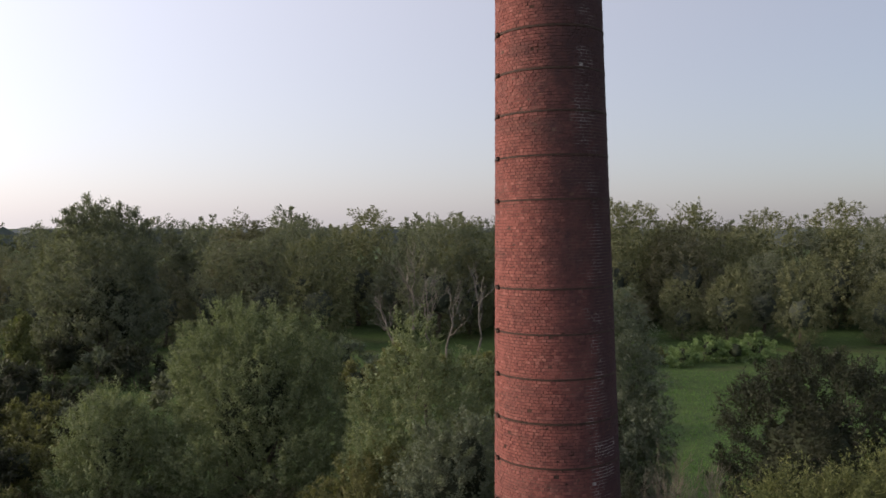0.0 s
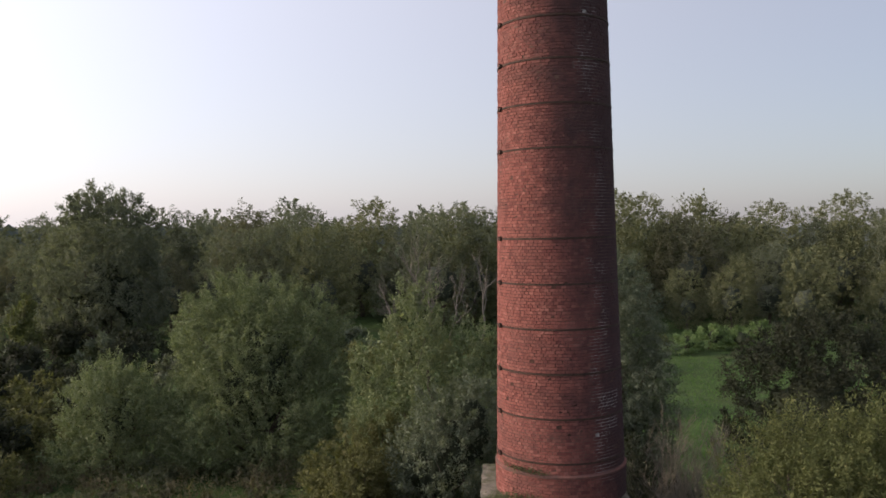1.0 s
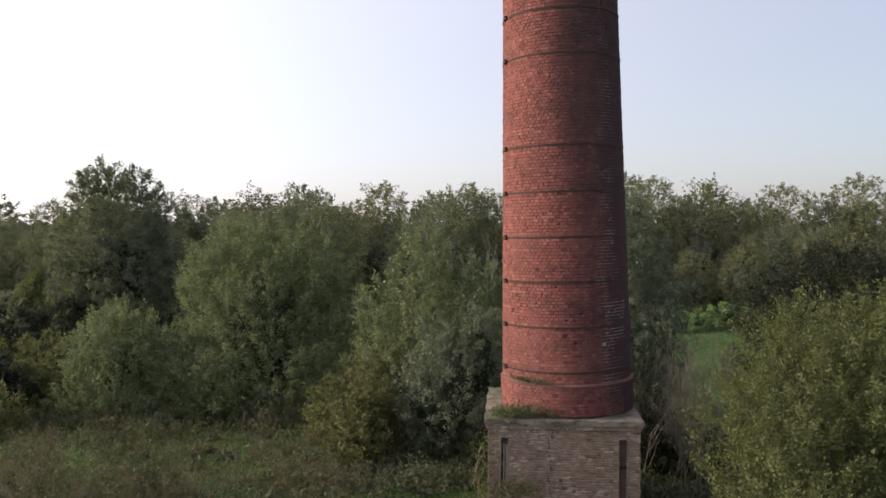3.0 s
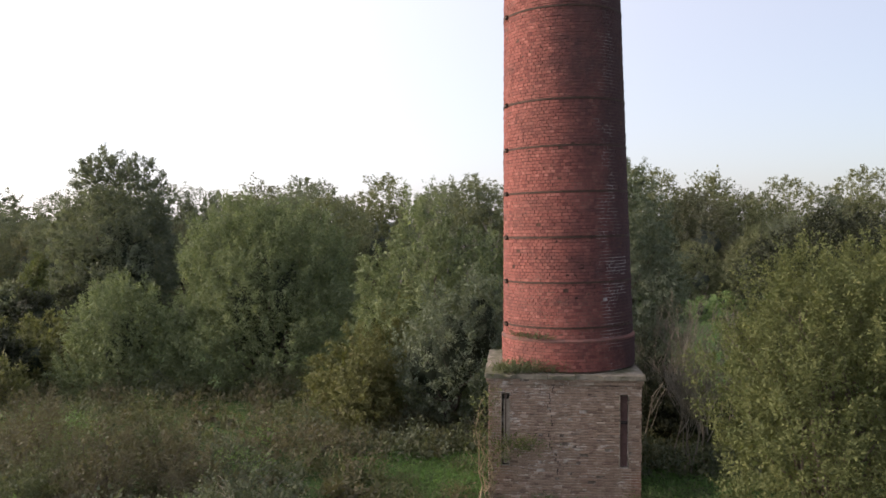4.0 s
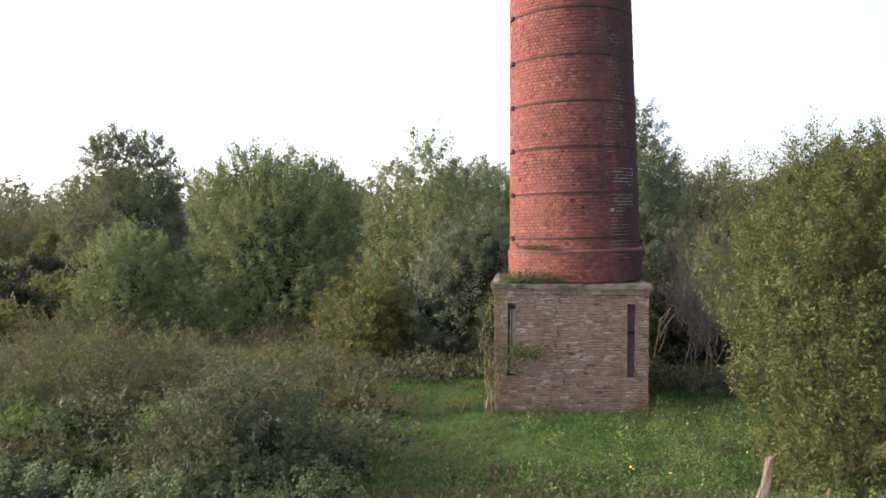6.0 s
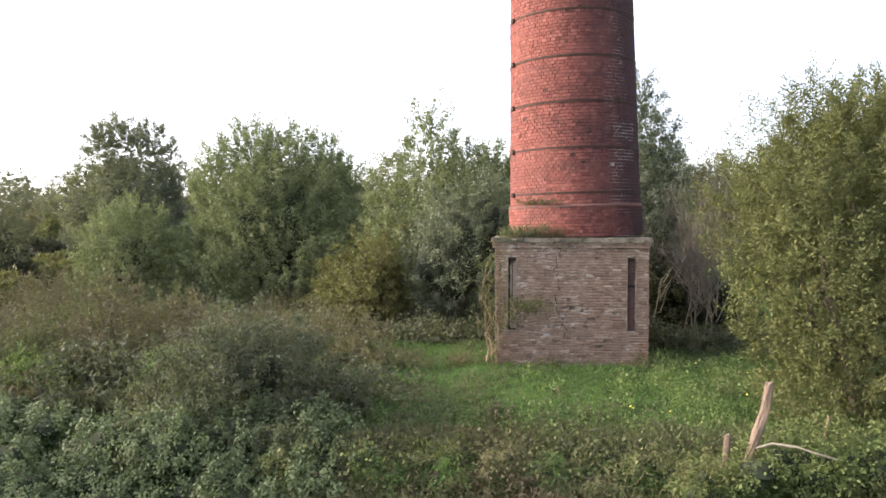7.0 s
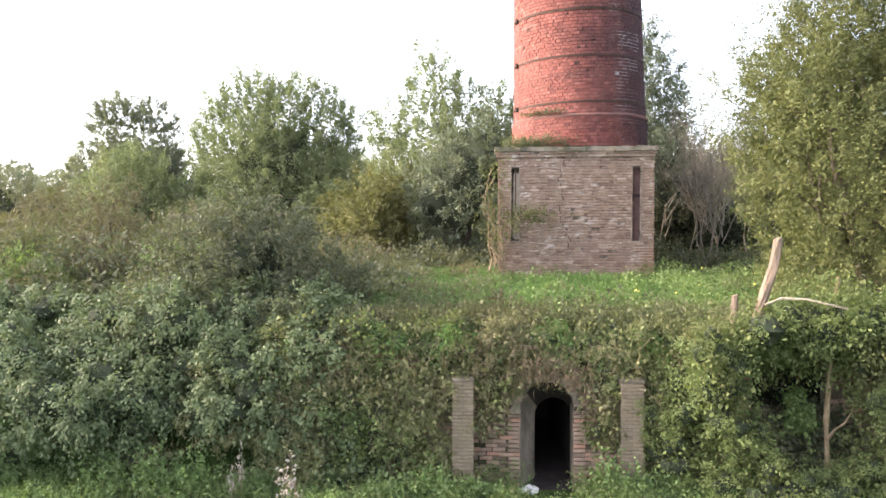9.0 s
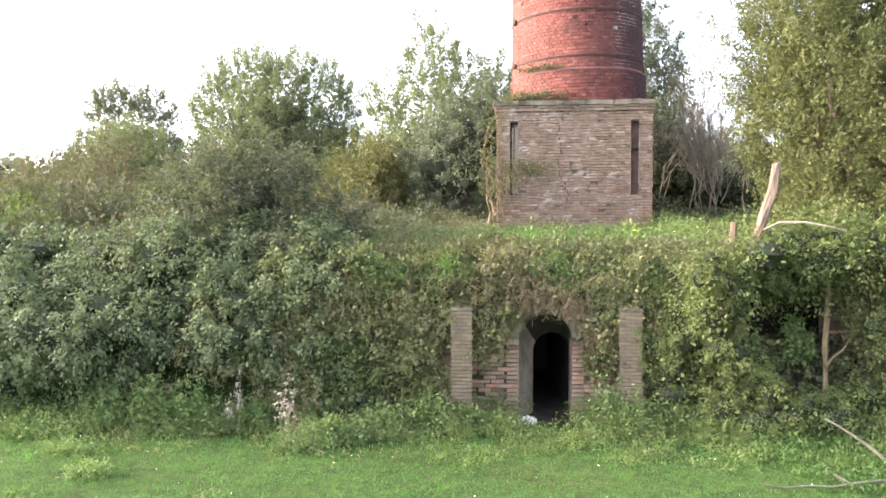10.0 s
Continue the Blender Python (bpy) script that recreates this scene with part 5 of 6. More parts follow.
for _ in range(330):
    x, z = r.uniform(-3.2, 4.6), r.uniform(1.0, 2.75)
    if math.hypot(x - 1.65, max(0.0, z - 1.45)) < 0.75 or (z < 1.5 and 0 < x < 3.2):
        continue
    e = (x + r.normal() * 0.16, 13.44 + r.normal() * 0.06, max(1.95 if 0.9 < x < 2.4 else 0.3, z - r.uniform(0.0, 0.8)))
    chunks.append(tube(bend((x, 13.50 + r.normal() * 0.06, z), e, r, 5, 0.12), 0.0045, 0.002, 3))
tagged(part("hanging_stems", mesh_from("hanging_stems", *gather(chunks), DRYSTEM)), "thin dry stems hanging down the wall", "stems", kind="stuff")

r = np.random.default_rng(92)
a = np.radians(r.uniform(5, 165, 420))
rad_ = r.uniform(0.62, 1.0, 420)
P = np.column_stack([1.65 + rad_ * np.cos(a), 13.60 + r.normal(size=420) * 0.05, 1.45 + rad_ * np.sin(a)])
d = unit(np.column_stack([r.normal(size=420) * 0.35, np.full(420, -0.25), np.full(420, -1.0)]))
tagged(part("dry_grass_beard", quads("dry_grass_beard", sprays(P, d, 0.12 + 0.2 * r.random(420), 5, 0.02, 0.16, 0.06, 0.2, r), DRYSTEM)), "dry pale grass hanging round the arch", "grass", kind="stuff")

# bush on the bank
tree("elder_bush", (-4.1, 16.0, 2.8), [(0, 0, 1.0, 1.5, 1.2, 1.35), (-1.2, 0.4, 0.7, 1.2, 1.1, 1.05), (1.15, 0.1, 0.5, 1.15, 1.0, 1.0), (1.0, -0.9, -0.15, 1.2, 0.9, 0.8), (-0.9, -0.8, -0.1, 1.4, 0.9, 0.9)],
     G_ELDER, "dark rounded thorny bush on the bank with arching stems", n=3600, per=13, twig=0.42, leaf=0.06, spread=0.06, trunk=0.05, seed=21, stems=3, category="bush", low=-0.9, wisps=60, deep=1.6, near=True, body=0.66, shoots=15, bough=1.9, sep=0.4, width=0.6)
elder = bpy.data.objects["elder_bush"]
r = np.random.default_rng(22)
for k in range(46):
    a = r.uniform(0, 2 * math.pi)
    b0 = np.array([math.cos(a) * 0.5, math.sin(a) * 0.4, 0.9 + r.random()])
    e = b0 + np.array([math.cos(a) * r.uniform(0.8, 1.5), math.sin(a) * r.uniform(0.5, 1.0), r.uniform(0.0, 0.7)])
    mid = (b0 + e) / 2 + np.array([0, 0, r.uniform(0.25, 0.55)])
    part("cane", mesh_from("cane", *tube([tuple((1 - u) ** 2 * b0 + 2 * u * (1 - u) * mid + u * u * e) for u in np.linspace(0, 1, 7)], 0.007, 0.003, 4), SHRUBWOOD), None, elder)
# olive-brown shrubs before the willows
for k, (x, y, s) in enumerate(((-3.2, 27.6, 0.95), (-4.1, 29.0, 1.1), (-2.9, 30.5, 1.2))):
    tree("brown_shrub", (x, y, height(x, y)), [(0, 0, 1.3 * s, 1.1 * s, 1.1 * s, 1.4 * s), (0.5 * s, 0.2, 2.1 * s, 0.8 * s, 0.8 * s, 1.2 * s)],
         G_BROWN, "olive-brown shrub with fading leaves", n=1000, per=11, twig=0.45, leaf=0.085, spread=0.1, trunk=0.05, seed=60 + k, stems=3, limbs=5, category="bush", group="fading shrubs", wisps=40)
for k, (x, y, s, hh) in enumerate(((-8.6, 19.3, 1.0, 2.6), (-9.7, 20.4, 1.0, 2.2), (-7.4, 21.0, 0.9, 1.9), (-11.2, 21.4, 1.2, 2.3), (-10.4, 18.6, 0.8, 1.6), (-6.4, 19.9, 0.8, 1.5), (-12.8, 23.5, 1.2, 2.4), (-8.9, 23.6, 1.1, 1.9), (-13.6, 20.6, 1.0, 1.9))):
    tree("reddish_shrub", (x, y, height(x, y)), [(0, 0, hh * 0.42, 0.75 * s, 0.7 * s, hh * 0.42), (0.35 * s, 0.1, hh * 0.66, 0.5 * s, 0.5 * s, hh * 0.32), (-0.5 * s, -0.1, hh * 0.32, 0.55 * s, 0.5 * s, hh * 0.32)],
         (G_RUST, G_HERB, G_RUST)[k % 3], "reddish brown shrub fading to autumn among the rough herbs", n=520, per=11, twig=0.42, leaf=0.06, spread=0.07, trunk=0.03, seed=260 + k, stems=3, limbs=6, category="bush", group="reddish shrubs", wisps=60, deep=1.4, low=0.05, shoots=13)
tree("green_weeds_clump", (-9.9, 17.9, height(-9.9, 17.9)), [(0, 0, 0.35, 0.7, 0.6, 0.5), (0.5, 0.1, 0.3, 0.5, 0.5, 0.4)], G_NETTLE2, "bright yellow-green weeds standing on the bank", n=420, per=10, twig=0.3, leaf=0.06, spread=0.06, trunk=0.015, seed=281, stems=3, limbs=0, category="weeds", low=0.02, shoots=12)
tree("dark_shrub", (7.3, 26.2, height(7.3, 26.2)), [(-0.2, 0, 1.2, 1.5, 1.1, 1.4), (1.3, 0.4, 0.8, 1.3, 1.1, 1.0), (-1.1, 0.3, 1.9, 0.9, 1.0, 1.7)],
     G_DARK, "dark shady thicket behind the leafless shrubs", n=2400, per=11, twig=0.45, leaf=0.085, spread=0.1, trunk=0.05, seed=65, stems=3, limbs=5, category="bush", body=0.7)
# scrub on the terrace
herb, mixed, thorn, fresh = [], [], [], []
while len(herb) + len(mixed) + len(thorn) + len(fresh) < 470:
    x, y = rl.uniform(-20, 1.2), 16.2 + 19.8 * rl.random() ** 1.3
    if x > -0.9 - max(0.0, y - 18) * 0.18 and y < 25.2 + 0.8 * math.sin(x * 2.1):
        continue
    if y > 20 and -0.7 < x - (-1.9 - (y - 24) * 0.25) < 0.7:
        continue
    s = 0.22 + 0.9 * rl.random() ** 2.2
    k = noise.noise(Vector((x * 0.35, y * 0.35, 4))) + rl.uniform(-0.25, 0.25)
    (thorn if k > 0.3 else fresh if k > 0.24 else herb if k > -0.18 else mixed).append((x, y, height(x, y) + 0.1, s * 1.2, s * 1.2, s * rl.uniform(0.6, 1.2)))
for _ in range(60):
    x, y = rl.uniform(5.4, 9.5), rl.uniform(23.0, 26.5)
    s = 0.25 + 0.5 * rl.random()
    (thorn if rl.random() < 0.6 else herb).append((x, y, height(x, y) + 0.05, s * 1.2, s, s))
for _ in range(46):
    x, y = rl.uniform(-3.4, 1.0), rl.uniform(24.8, 28.5)
    s = 0.2 + 0.45 * rl.random()
    (thorn if rl.random() < 0.4 else herb).append((x, y, height(x, y) + 0.05, s * 1.2, s, s))
scrub("tall_herbs", herb, G_HERB, "tall rough brown-green herbs on the terrace", "herbs", 7000, 9, 0.5, 0.105, 0.12, 0.35, 0.05, 0.9, 58, 0.0, 2.6, toward=(0, -0.2, 0.6), tri=True)
scrub("dock_stands", mixed, G_RUST, "reddish brown dried dock and willowherb", "herbs", 4200, 9, 0.5, 0.095, 0.12, 0.35, 0.05, 0.9, 59, 0.0, 2.6, toward=(0, -0.2, 0.6), tri=True)


scrub("thorn_scrub", thorn, G_ELDER, "low dark thorn and bramble scrub on the terrace", "scrub", 4200, 9, 0.45, 0.088, 0.11, 0.6, 0.1, 0.5, 71, 0.0, 2.6, toward=(0, -0.2, 0.6), tri=True)
scrub("green_weeds", fresh, G_NETTLE, "fresh green weeds on the terrace", "weeds", 2400, 9, 0.4, 0.075, 0.11, 0.5, 0.05, 0.7, 72, 0.0, 2.6, toward=(0, -0.2, 0.6))


# ---- grass ----
def scatter(n, x0, x1, y0, y1, seed):
    r = np.random.default_rng(seed)
    xy = np.stack([r.uniform(x0, x1, n), r.uniform(y0, y1, n)], 1)
    return np.column_stack([xy, heights(xy)]), r


def grass(name, P, r, mat, label, per, twig, spread, leaf, width, lean=0.5):
    d = unit(np.column_stack([r.normal(size=len(P)) * lean, r.normal(size=len(P)) * lean, np.ones(len(P))]))
    co = blades(sprays(P, d, twig * (0.5 + r.random(len(P))), per, spread, leaf, width, 0.0, r))
    return tagged(part(name, quads(name, co, mat)), label, "grass", kind="stuff")


P, r2 = scatter(10000, -3.0, 9.0, 14.4, 25, 56)
grass("terrace_grass", P, r2, G_GRASS, "long green grass on the terrace", 5, 0.10, 0.06, 0.13, 0.14)
P = P[np.array([noise.noise(Vector((a * 0.7, b * 0.7, 9))) > 0.26 for a, b, _ in P])]
grass("terrace_weeds", P, r2, G_HERB, "coarser weeds in the terrace grass", 6, 0.26, 0.07, 0.07, 0.35)
P, r2 = scatter(27000, -9.0, 8.0, 9.0, 13.4, 58)
grass("lawn_grass", P, r2, G_LAWN, "short bright green lawn grass", 4, 0.03, 0.05, 0.042, 0.2)
P = P[np.array([noise.noise(Vector((a * 0.9, b * 0.9, 3))) > 0.34 for a, b, _ in P])]
grass("lawn_weeds", P, r2, G_NETTLE2, "patches of clover and broad weeds in the lawn", 4, 0.06, 0.06, 0.034, 0.6)
P, r2 = scatter(5200, -9.5, 9.5, 11.6, 13.7, 62)
P = P[np.array([(13.7 - b) < 0.25 + 1.7 * max(0, 0.35 + noise.noise(Vector((a * 0.8, b * 0.8, 2)))) * (1.5 if a > 2 else 0.8) for a, b, _ in P])]
P = P[~((P[:, 0] > 1.25) & (P[:, 0] < 2.05) & (P[:, 1] > 13.2))]
grass("bank_grass", P, r2, G_NETTLE2, "uncut tall grass along the foot of the bank", 6, 0.28, 0.07, 0.15, 0.12, 0.35)
def foot_band(n, x0, x1, reach, seed):
    """Plants along the foot of the bank, tall against it and lower and sparser towards the lawn."""
    r = np.random.default_rng(seed)
    x = r.uniform(x0, x1, n)
    far = r.random(n) ** 1.6
    wob = np.array([0.65 + 0.9 * noise.noise(Vector((a * 0.9, 0.3, 7))) for a in x])
    y = 13.62 - far * reach * wob
    P = np.column_stack([x, y, np.zeros(n)])
    clump = np.array([0.55 + 1.1 * max(0.0, noise.noise(Vector((a * 1.7, b * 1.7, 1))) + 0.25) for a, b in zip(x, y)])
    tall = np.clip(1.0 - 0.85 * far, 0.12, 1) * clump
    keep = ~((x > 1.2) & (x < 2.1) & (y > 13.0))
    return P[keep], tall[keep], r


for name, n, x0, x1, reach, mat, label, per, hgt, leaf, width in (
        ("nettles", 4000, -9.5, 0.3, 1.25, G_NETTLE, "fresh green nettles and weeds at the foot of the bank", 13, 0.58, 0.042, 0.45),
        ("foot_weeds", 5200, 0.0, 9.5, 2.7, G_NETTLE2, "yellow-green weeds along the foot of the wall", 13, 0.72, 0.038, 0.45),
        ("foot_herbs", 1900, -6.0, 9.5, 2.3, G_VINE, "dry brownish stalks among the weeds", 7, 0.7, 0.05, 0.3)):
    P, tall, r2 = foot_band(n, x0, x1, reach, len(name) * 7 + 1)
    d = unit(np.column_stack([r2.normal(size=len(P)) * 0.28, r2.normal(size=len(P)) * 0.28, np.ones(len(P))]))
    co = sprays(P, d, hgt * tall, per, 0.055, leaf, width, 0.1, r2)
    tagged(part(name, quads(name, co, mat)), label, "weeds", kind="stuff")
P, r2 = scatter(1700, 3.4, 8.5, 10.2, 12.9, 173)
P = P[np.array([b - 10.2 > 3.0 * max(0.0, 5.0 - a) + 0.9 * noise.noise(Vector((a * 0.9, b * 0.9, 31))) for a, b, _ in P])]
grass("rough_lawn_edge", P, r2, G_GRASS, "longer uncut grass and weeds round the fallen branches", 6, 0.24, 0.08, 0.075, 0.3, 0.5)
# denser mounds of weeds against the wall and round the piers
r2 = np.random.default_rng(171)
mounds = [(-5.6, 13.2, 0.5, 1.0), (-4.9, 13.15, 0.5, 1.15), (-4.2, 13.1, 0.45, 1.05), (-3.2, 13.2, 0.45, 0.7), (-1.75, 12.5, 0.5, 0.5), (-1.0, 13.05, 0.5, 0.62), (-0.3, 13.15, 0.35, 0.9), (0.3, 13.15, 0.3, 0.6), (0.75, 13.2, 0.25, 0.42),
          (2.6, 13.25, 0.24, 1.25), (3.0, 13.1, 0.32, 0.85), (3.6, 13.15, 0.4, 0.7), (4.6, 13.1, 0.4, 0.6)]
P, tall = [], []
for x, y, rad, h in mounds:
    q = r2.normal(size=(int(420 * rad), 2)) * rad * 0.55
    P.append(np.column_stack([x + q[:, 0], np.minimum(y + q[:, 1] * 0.6, 13.36), np.zeros(len(q))]))
    tall.append(h * np.clip(1.05 - 0.5 * np.hypot(q[:, 0], q[:, 1]) / rad, 0.25, 1) * r2.uniform(0.45, 1.15, len(q)))
P, tall = np.concatenate(P), np.concatenate(tall)
d = unit(np.column_stack([r2.normal(size=len(P)) * 0.2, r2.normal(size=len(P)) * 0.2 - 0.1, np.ones(len(P))]))
co = sprays(P, d, tall, 16, 0.06, 0.06, 0.6, 0.1, r2)
tagged(part("weed_mounds", quads("weed_mounds", co, G_NETTLE)), "fresh green nettle mounds against the wall and piers", "weeds", kind="stuff")
P2, r2 = scatter(4600, -3.0, 9.0, 14.1, 15.3, 63)
P2 = P2[P2[:, 2] > 2.45]
P4, r4 = scatter(1500, -3.0, 9.0, 14.2, 16.6, 69)
P4 = P4[np.array([noise.noise(Vector((a * 1.1, b * 1.1, 21))) > -0.05 for a, b, _ in P4])]
grass("edge_tussocks", P4, r4, G_NETTLE2, "olive tussocks and low weeds near the edge of the terrace", 8, 0.3, 0.09, 0.07, 0.3, 0.5)
grass("edge_grass", P2, r2, G_HERB, "long dry grass on the edge of the terrace", 6, 0.26, 0.08, 0.17, 0.10, 0.6)
P5, r2 = scatter(4200, 7.5, 34, 33, 80, 68)
grass("green_meadow_grass", P5, r2, G_GRASS, "bright green uneven meadow grass between the trees", 5, 0.4, 0.25, 0.3, 0.14, 0.4)
P3, r2 = scatter(5500, -26, 1.5, 16.0, 46, 67)
P3 = P3[~((P3[:, 0] > -2.6) & (P3[:, 1] < 26))]
grass("meadow_grass", P3, r2, G_HERB, "tall uncut grass of the rough meadow", 4, 0.45, 0.14, 0.34, 0.12, 0.35)
tuft, r2 = scatter(500, 1.2, 3.3, 20.75, 21.4, 66)
tuft[:, 2] = 6.53
tuft = tuft[np.hypot(tuft[:, 0] - 3.32, tuft[:, 1] - 22.62) > 1.86]
grass("cap_grass", tuft, r2, G_HERB, "dry grass growing on the cap of the chimney base", 6, 0.27, 0.05, 0.14, 0.14, 0.45)

# weeds rooted in the ledge of the chimney
r = np.random.default_rng(91)
a = np.radians(r.normal(228, 13, 110))
P = np.column_stack([3.30 + 1.83 * np.cos(a), 22.62 + 1.83 * np.sin(a), np.full(110, SHAFT_BOT + 0.88)])
d = unit(np.column_stack([np.cos(a) * 0.5, np.sin(a) * 0.5, np.full(110, 0.6)]) + r.normal(size=P.shape) * 0.4)
co = sprays(P, d, 0.1 + 0.22 * r.random(110), 8, 0.03, 0.045, 0.35, 0.4, r)
tagged(part("ledge_weeds", quads("ledge_weeds", co, G_HERB)), "dry weeds growing on the chimney ledge", "weeds", kind="stuff")

# leafless shrubs beside the chimney base
for k, (x, y, h, ln) in enumerate(((6.75, 22.9, 3.4, (0.0, 0)), (6.95, 23.1, 3.9, (0.14, 0)), (6.1, 24.6, 4.4, (0.05, 0)), (7.9, 24.8, 4.2, (-0.1, 0)), (6.9, 24.2, 5.0, (0.03, 0)), (7.5, 23.6, 4.3, (0.06, 0)), (8.6, 24.3, 4.6, (-0.04, 0)))):
    bare_tree("bare_shrub", (x, y, height(x, y)), h, SHRUBWOOD, "leafless grey-brown elder shrub with many thin forked stems", 220 + k, 0.32, 0.034, 4, 4, ln, category="bush", group="bare shrubs", thin=0.006)
ob = thing("climbing_shrub", (0.95, 20.4, height(0.95, 20.4)), "pale climbing shrub with yellowing leaves against the brick base", "bush")
r = np.random.default_rng(232)
tips = []
for k in range(9):
    b0 = (r.normal() * 0.08, r.normal() * 0.05, -0.1)
    e = (r.uniform(-0.35, 0.45), r.uniform(-0.05, 0.12), r.uniform(1.5, 2.7))
    pts = bend(b0, e, r, 7, 0.07)
    part("stem", mesh_from("stem", *tube(pts, 0.022, 0.007, 5), DRYSTEM), None, ob)
    for j in range(3):
        q = np.array(pts[r.integers(3, 7)])
        t_ = q + np.array([r.normal() * 0.3, r.normal() * 0.08, r.uniform(0.1, 0.5)])
        part("twig", mesh_from("twig", *tube(bend(q, t_, r, 4, 0.1), 0.008, 0.003, 4), DRYSTEM), None, ob)
        tips.append((q + t_) / 2)
        tips.append(t_)
tips = np.array(tips)
q2 = r.normal(size=(150, 3)) * np.array([0.34, 0.04, 0.12]) + np.array([0.85, 0.0, 1.55])
q = np.concatenate([np.repeat(tips, 5, axis=0) + r.normal(size=(len(tips) * 5, 3)) * 0.12, q2])
part("leaves", quads("leaves", sprays(q, unit(r.normal(size=q.shape)), 0.18, 5, 0.05, 0.058, 0.5, 0, r), G_YELL), None, ob)
# young tree before the hollow in the wall
ob = thing("young_tree", (6.08, 13.3, 0.1), "slim forked young tree growing in front of the wall", "tree")
part("trunk", mesh_from("trunk", *tube([(0, 0, -0.2), (0.02, 0, 0.6), (0.0, 0.02, 1.3), (0.03, 0.0, 2.0), (0.1, 0.1, 2.8), (0.25, 0.2, 3.6)], 0.06, 0.03, 8), DRYSTEM), None, ob)
part("branch", mesh_from("branch", *tube([(0.01, 0, 1.0), (0.12, -0.02, 1.16), (0.26, -0.05, 1.28), (0.42, -0.1, 1.6)], 0.028, 0.012, 6), DRYSTEM), None, ob)
o, d = crown_points(billows([(0.3, 0.1, 2.9, 1.1, 0.7, 0.7), (1.3, 0.2, 2.3, 0.8, 0.6, 0.9), (-0.7, 0.2, 2.8, 0.6, 0.5, 0.5)], rng, 9), 900, rng)
part("crown", quads("crown", sprays(o, unit(d + np.array([0, 0, -0.2])), 0.35, 11, 0.09, 0.065, 0.6, 0.2, rng, d), G_CREEP), None, ob)
# fluffy seed heads
ob = thing("thistle", (-2.43, 12.25, 0.0), "dried thistle with pale pinkish seed fluff in the weeds", "thistle")
chunks = [tube(bend((rng.normal() * 0.05, 0, -0.05), (rng.normal() * 0.14, rng.normal() * 0.1, rng.uniform(0.5, 0.95)), rng, 4, 0.04), 0.008, 0.004, 4) for _ in range(9)]
part("stems", mesh_from("stems", *gather(chunks), DRYSTEM), None, ob)
q = rng.normal(size=(70, 3)) * np.array([0.075, 0.06, 0.17]) + np.array([0, 0, 0.66])
part("seed_fluff", quads("seed_fluff", sprays(q, unit(rng.normal(size=q.shape)), 0.04, 6, 0.018, 0.03, 0.8), FLUFF), None, ob, "pale seed fluff", kind="stuff")

for x, y, h in ((-3.5, 12.9, 0.62), (-3.38, 13.0, 0.95)):
    ob2 = copy_thing(ob, pose(x, y, 0.0, 0, 0, 70 * h))
    ob2.scale = (0.4, 0.4, h)

# weeds on the terrace beside the willow, and before the chimney base
side = []
for _ in range(85):
    s = 0.1 + 0.38 * rl.random() ** 1.6
    x, y = (rl.uniform(4.6, 7.6), rl.uniform(14.6, 20.5)) if rl.random() < 0.7 else (rl.uniform(1.2, 4.4), rl.uniform(14.8, 20.0))
    s *= 1.0 if x > 4.5 else 0.55
    side.append((x, y, height(x, y) + 0.02, s * 1.3, s * 1.2, s))
rough = []
for _ in range(75):
    s = 0.12 + 0.3 * rl.random() ** 1.4
    x, y = (rl.uniform(-2.9, 0.4), rl.uniform(15.0, 22.5)) if rl.random() < 0.6 else (rl.uniform(0.4, 4.6), rl.uniform(14.6, 16.5))
    s *= 1.0 if x < 0.4 else 0.55
    rough.append((x, y, height(x, y), s * 1.5, s * 1.3, s * 0.8))
scrub("terrace_herbs", rough, G_HERB, "low brownish herbs scattered in the terrace grass", "herbs", 2600, 8, 0.3, 0.045, 0.09, 0.4, 0.05, 0.8, 80, 0.0)
scrub("terrace_clumps", side, G_NETTLE2, "clumps of taller weeds in the terrace grass", "weeds", 2600, 9, 0.3, 0.034, 0.09, 0.45, 0.05, 0.7, 73, 0.0)

# flower heads in the grass
def flowers(name, P, mat, label, size):
    r = np.random.default_rng(len(P))
    co = leaves(P, r.normal(size=P.shape) * np.array([1, 1, 0.2]), size, 0.9, r, 0.1, np.tile([0, -0.4, 1.0], (len(P), 1)), 0.3)
    tagged(part(name, quads(name, co, mat)), label, "flowers", kind="stuff")


P, _ = scatter(55, -8, 7, 9.6, 13.0, 74)
P[:, 2] += 0.07
flowers("clover_flowers", P, PLASTIC, "tiny white clover flowers in the lawn", 0.024)
P, _ = scatter(13, 3.5, 7.0, 15.0, 19.5, 75)
P[:, 2] += 0.33
flowers("yellow_flowers", P, YELLOW, "small yellow ragwort flowers on the terrace", 0.06)

# single weed clumps in the lawn
for x, y, s in ((-4.72, 10.62, 0.24), (-5.5, 11.7, 0.3), (-1.85, 12.15, 0.52), (-2.3, 12.0, 0.34), (-6.2, 12.5, 0.5), (-5.7, 12.7, 0.45), (-6.7, 12.6, 0.42), (-0.9, 12.9, 0.4)):
    tuft_ = thing("weed_clump", (x, y, 0.0), "small clump of coarse weeds standing in the lawn", "weeds", "lawn weed clumps")
    r = np.random.default_rng(int(-x * 100))
    q = r.normal(size=(90, 3)) * np.array([s * 0.5, s * 0.4, 0.0])
    d = unit(r.normal(size=q.shape) * np.array([0.5, 0.5, 0.1]) + np.array([0, 0, 0.9]))
    part("leaves", quads("leaves", sprays(q, d, s * (0.7 + 0.9 * r.random(len(q))), 11, 0.05, 0.05, 0.4, 0.15, r), G_NETTLE), None, tuft_)

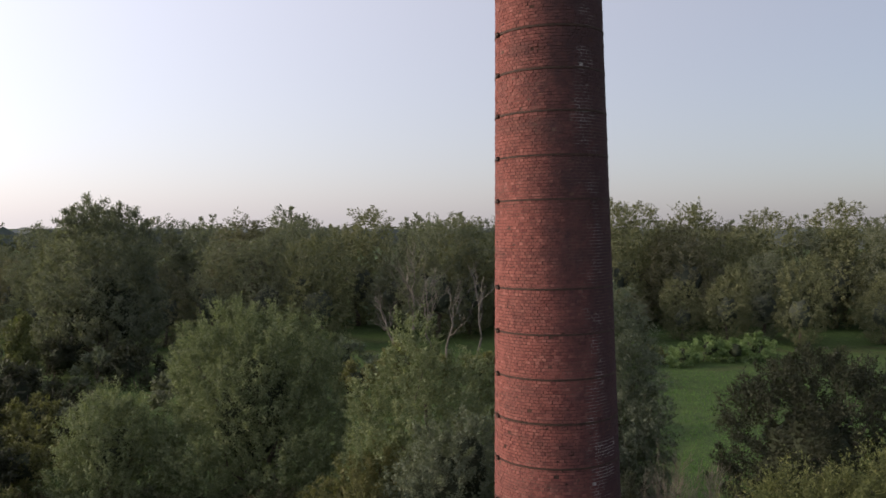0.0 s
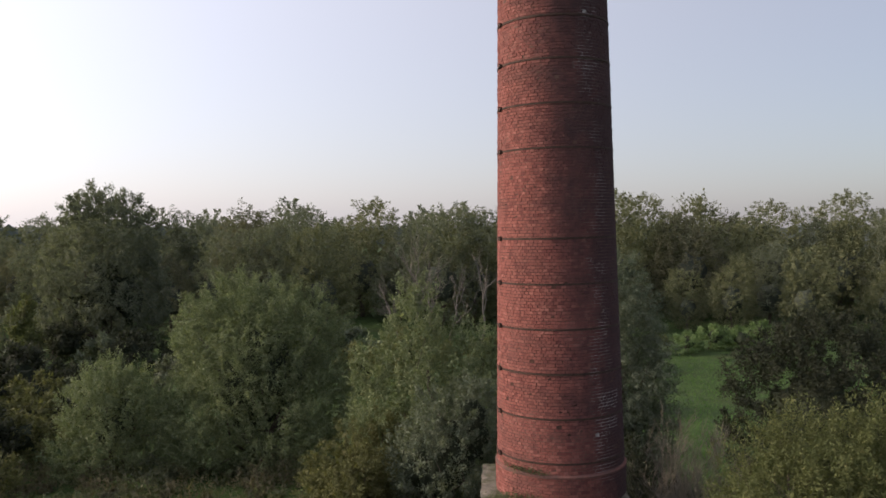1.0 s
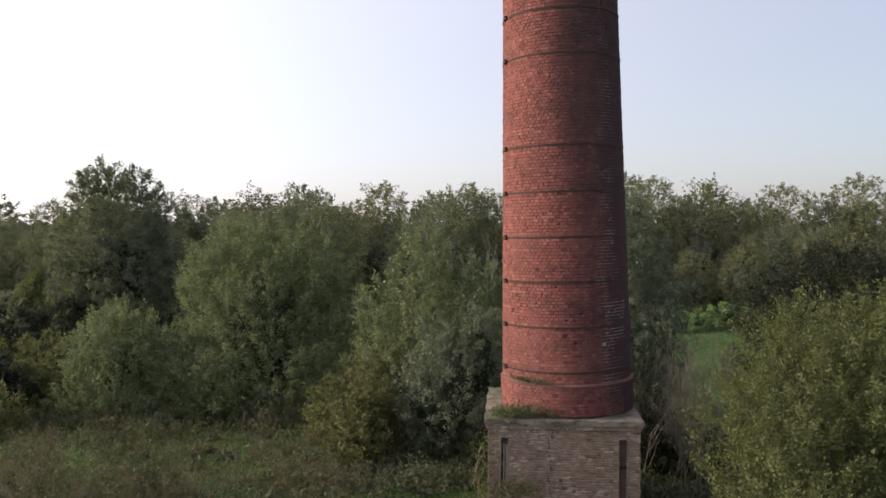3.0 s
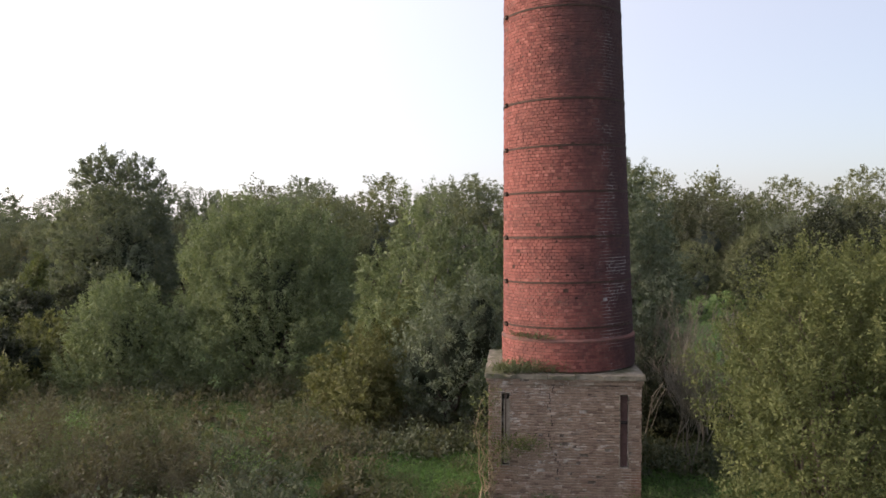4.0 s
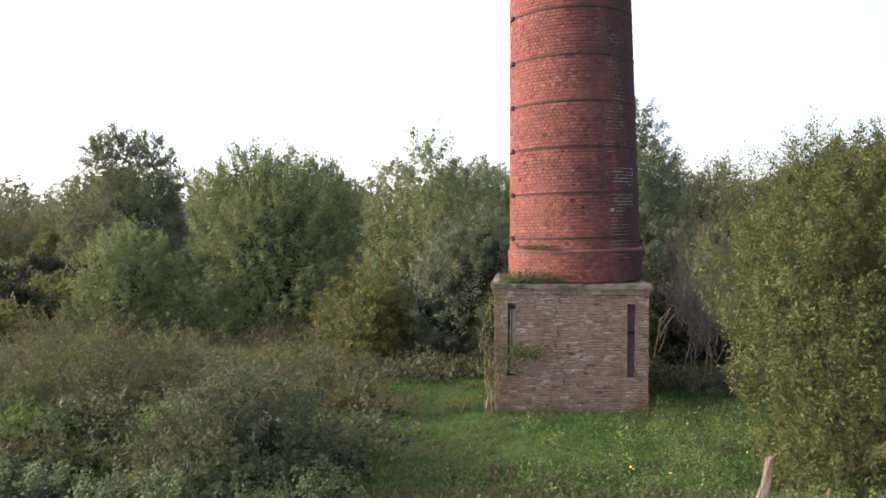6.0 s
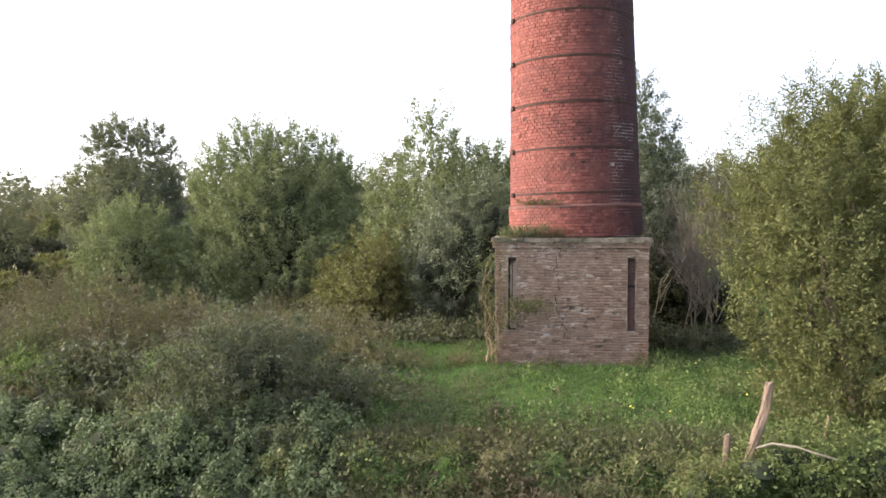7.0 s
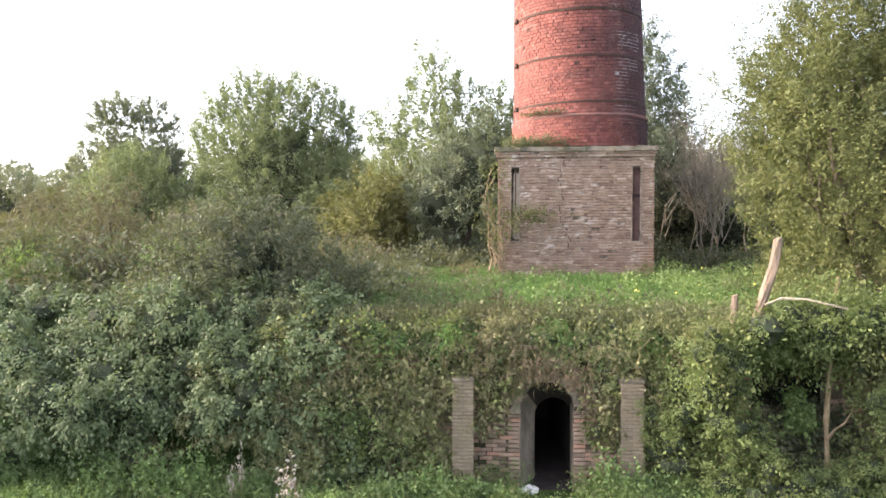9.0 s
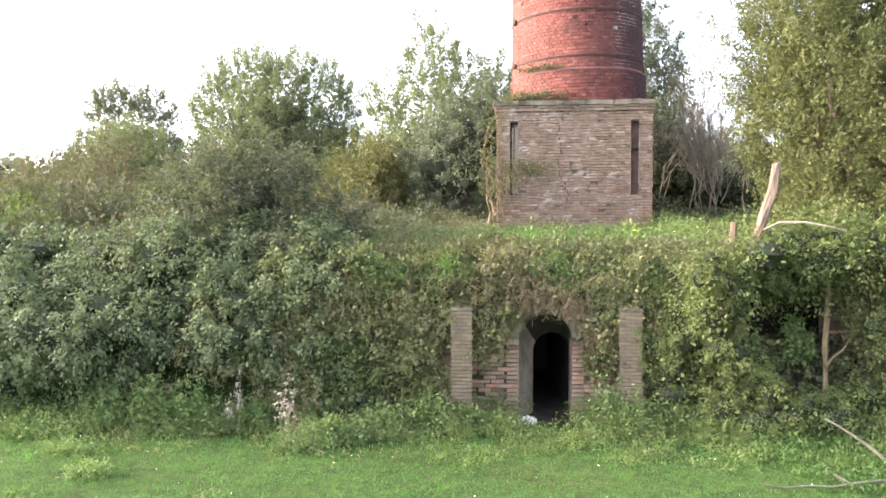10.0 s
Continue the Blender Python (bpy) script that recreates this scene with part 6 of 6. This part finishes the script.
# molehills and a stone
for k, (x, y, sc) in enumerate(((-5.05, 10.65, 0.16), (-4.9, 10.9, 0.1), (-5.05, 12.67, 0.07))):
    v, f = lump((0, 0, 0), (sc, sc * 0.8, sc * 0.55), rng, 8.1 + k, 8, 12, 0.5)
    ob3 = thing("molehill" if k < 2 else "stone", (x, y, 0.0), "small dark earth mound in the lawn" if k < 2 else "grey stone lying in the grass", "molehill" if k < 2 else "stone")
    part("earth" if k < 2 else "stone_body", mesh_from("earth", v, f, SOIL if k < 2 else PLASTER), None, ob3)

# dried fern beside the stumps
fern = thing("dead_fern", (4.25, 13.2, 2.2), "dried reddish brown fern beside the stumps", "fern")
r = np.random.default_rng(77)
for k in range(16):
    part("frond", mesh_from("frond", *tube(bend((r.normal() * 0.05, 0, 0), (r.normal() * 0.25, -0.12 + r.normal() * 0.1, r.uniform(0.35, 0.75)), r, 5, 0.08), 0.008, 0.003, 4), RUSTSTEM), None, fern)

# white bag in the entrance
v, f = lump((0, 0, 0.045), (0.16, 0.1, 0.07), rng, 4.4, 10, 16, 0.5)
bag = thing("plastic_bag", (1.34, 13.72, 0.03), "crumpled white plastic bag in the tunnel entrance", "bag")
part("bag", mesh_from("bag", v, f, PLASTIC), None, bag)

# ---- broken trunks and loose branches ----
def stick(name, pts, r0, r1, mat, label, category, sides=9):
    at = Vector(pts[0])
    ob = thing(name, tuple(at), label, category)
    v, f = tube([tuple(Vector(p) - at) for p in pts], r0, r1, sides)
    rs = random.Random(len(name))
    v = [Vector(p) + Vector((rs.gauss(0, r0 * 0.06), rs.gauss(0, r0 * 0.06), rs.gauss(0, r0 * 0.06) + (rs.uniform(-1, 1) * r0 * 0.9 if i >= len(v) - sides else 0))) for i, p in enumerate(v)]
    part("wood", mesh_from(name, v, f, mat), None, ob)
    return ob


stick("broken_trunk", [(4.55, 14.05, 1.9), (4.64, 13.55, 2.3), (4.76, 13.14, 2.66), (4.87, 13.03, 3.1), (4.97, 13.0, 3.5), (5.10, 13.0, 3.9), (5.16, 13.0, 4.30)], 0.10, 0.066, PALEWOOD, "tall pale broken tree trunk stripped of bark, leaning", "tree stump")
stick("short_stump", [(4.62, 14.0, 2.1), (4.61, 13.6, 2.5), (4.60, 13.34, 2.9), (4.60, 13.3, 3.36)], 0.085, 0.05, PALEWOOD, "short pale broken tree stump", "tree stump")
stick("bare_branch", [(4.95, 12.95, 3.3), (5.15, 12.8, 3.42), (5.45, 12.6, 3.42), (5.7, 12.45, 3.36), (5.95, 12.36, 3.32)], 0.026, 0.014, GREYWOOD, "thin bare pale branch sticking out sideways", "branch", 6)
stick("fallen_branch", [(5.27, 11.43, 0.71), (5.42, 11.4, 0.63), (5.62, 11.36, 0.5), (5.85, 11.32, 0.34), (6.05, 11.28, 0.16), (6.2, 11.25, 0.04)], 0.012, 0.027, GREYWOOD, "grey dead branch fallen in the grass", "branch", 7)
stick("fallen_branch", [(5.03, 10.72, 0.2), (5.1, 10.66, 0.15), (5.26, 10.56, 0.06)], 0.014, 0.024, MOSSWOOD, "short grey side branch lying in the grass", "branch", 6)
stick("fallen_branch", [(4.1, 10.5, 0.08), (4.35, 10.5, 0.05), (4.7, 10.54, 0.06), (5.0, 10.55, 0.05), (5.3, 10.55, 0.1), (5.6, 10.56, 0.13), (6.3, 10.6, 0.12)], 0.012, 0.027, MOSSWOOD, "long greenish-grey dead branch lying on the lawn", "branch", 7)

# ---- bricks as single pieces ----
for ob, meshes, items in ((chimney, shared, singles), (plinth, pshared, psingles), (wall, kshared, ksingles)):
    for k, m in items:
        part("brick", meshes[k], None, ob).matrix_local = m
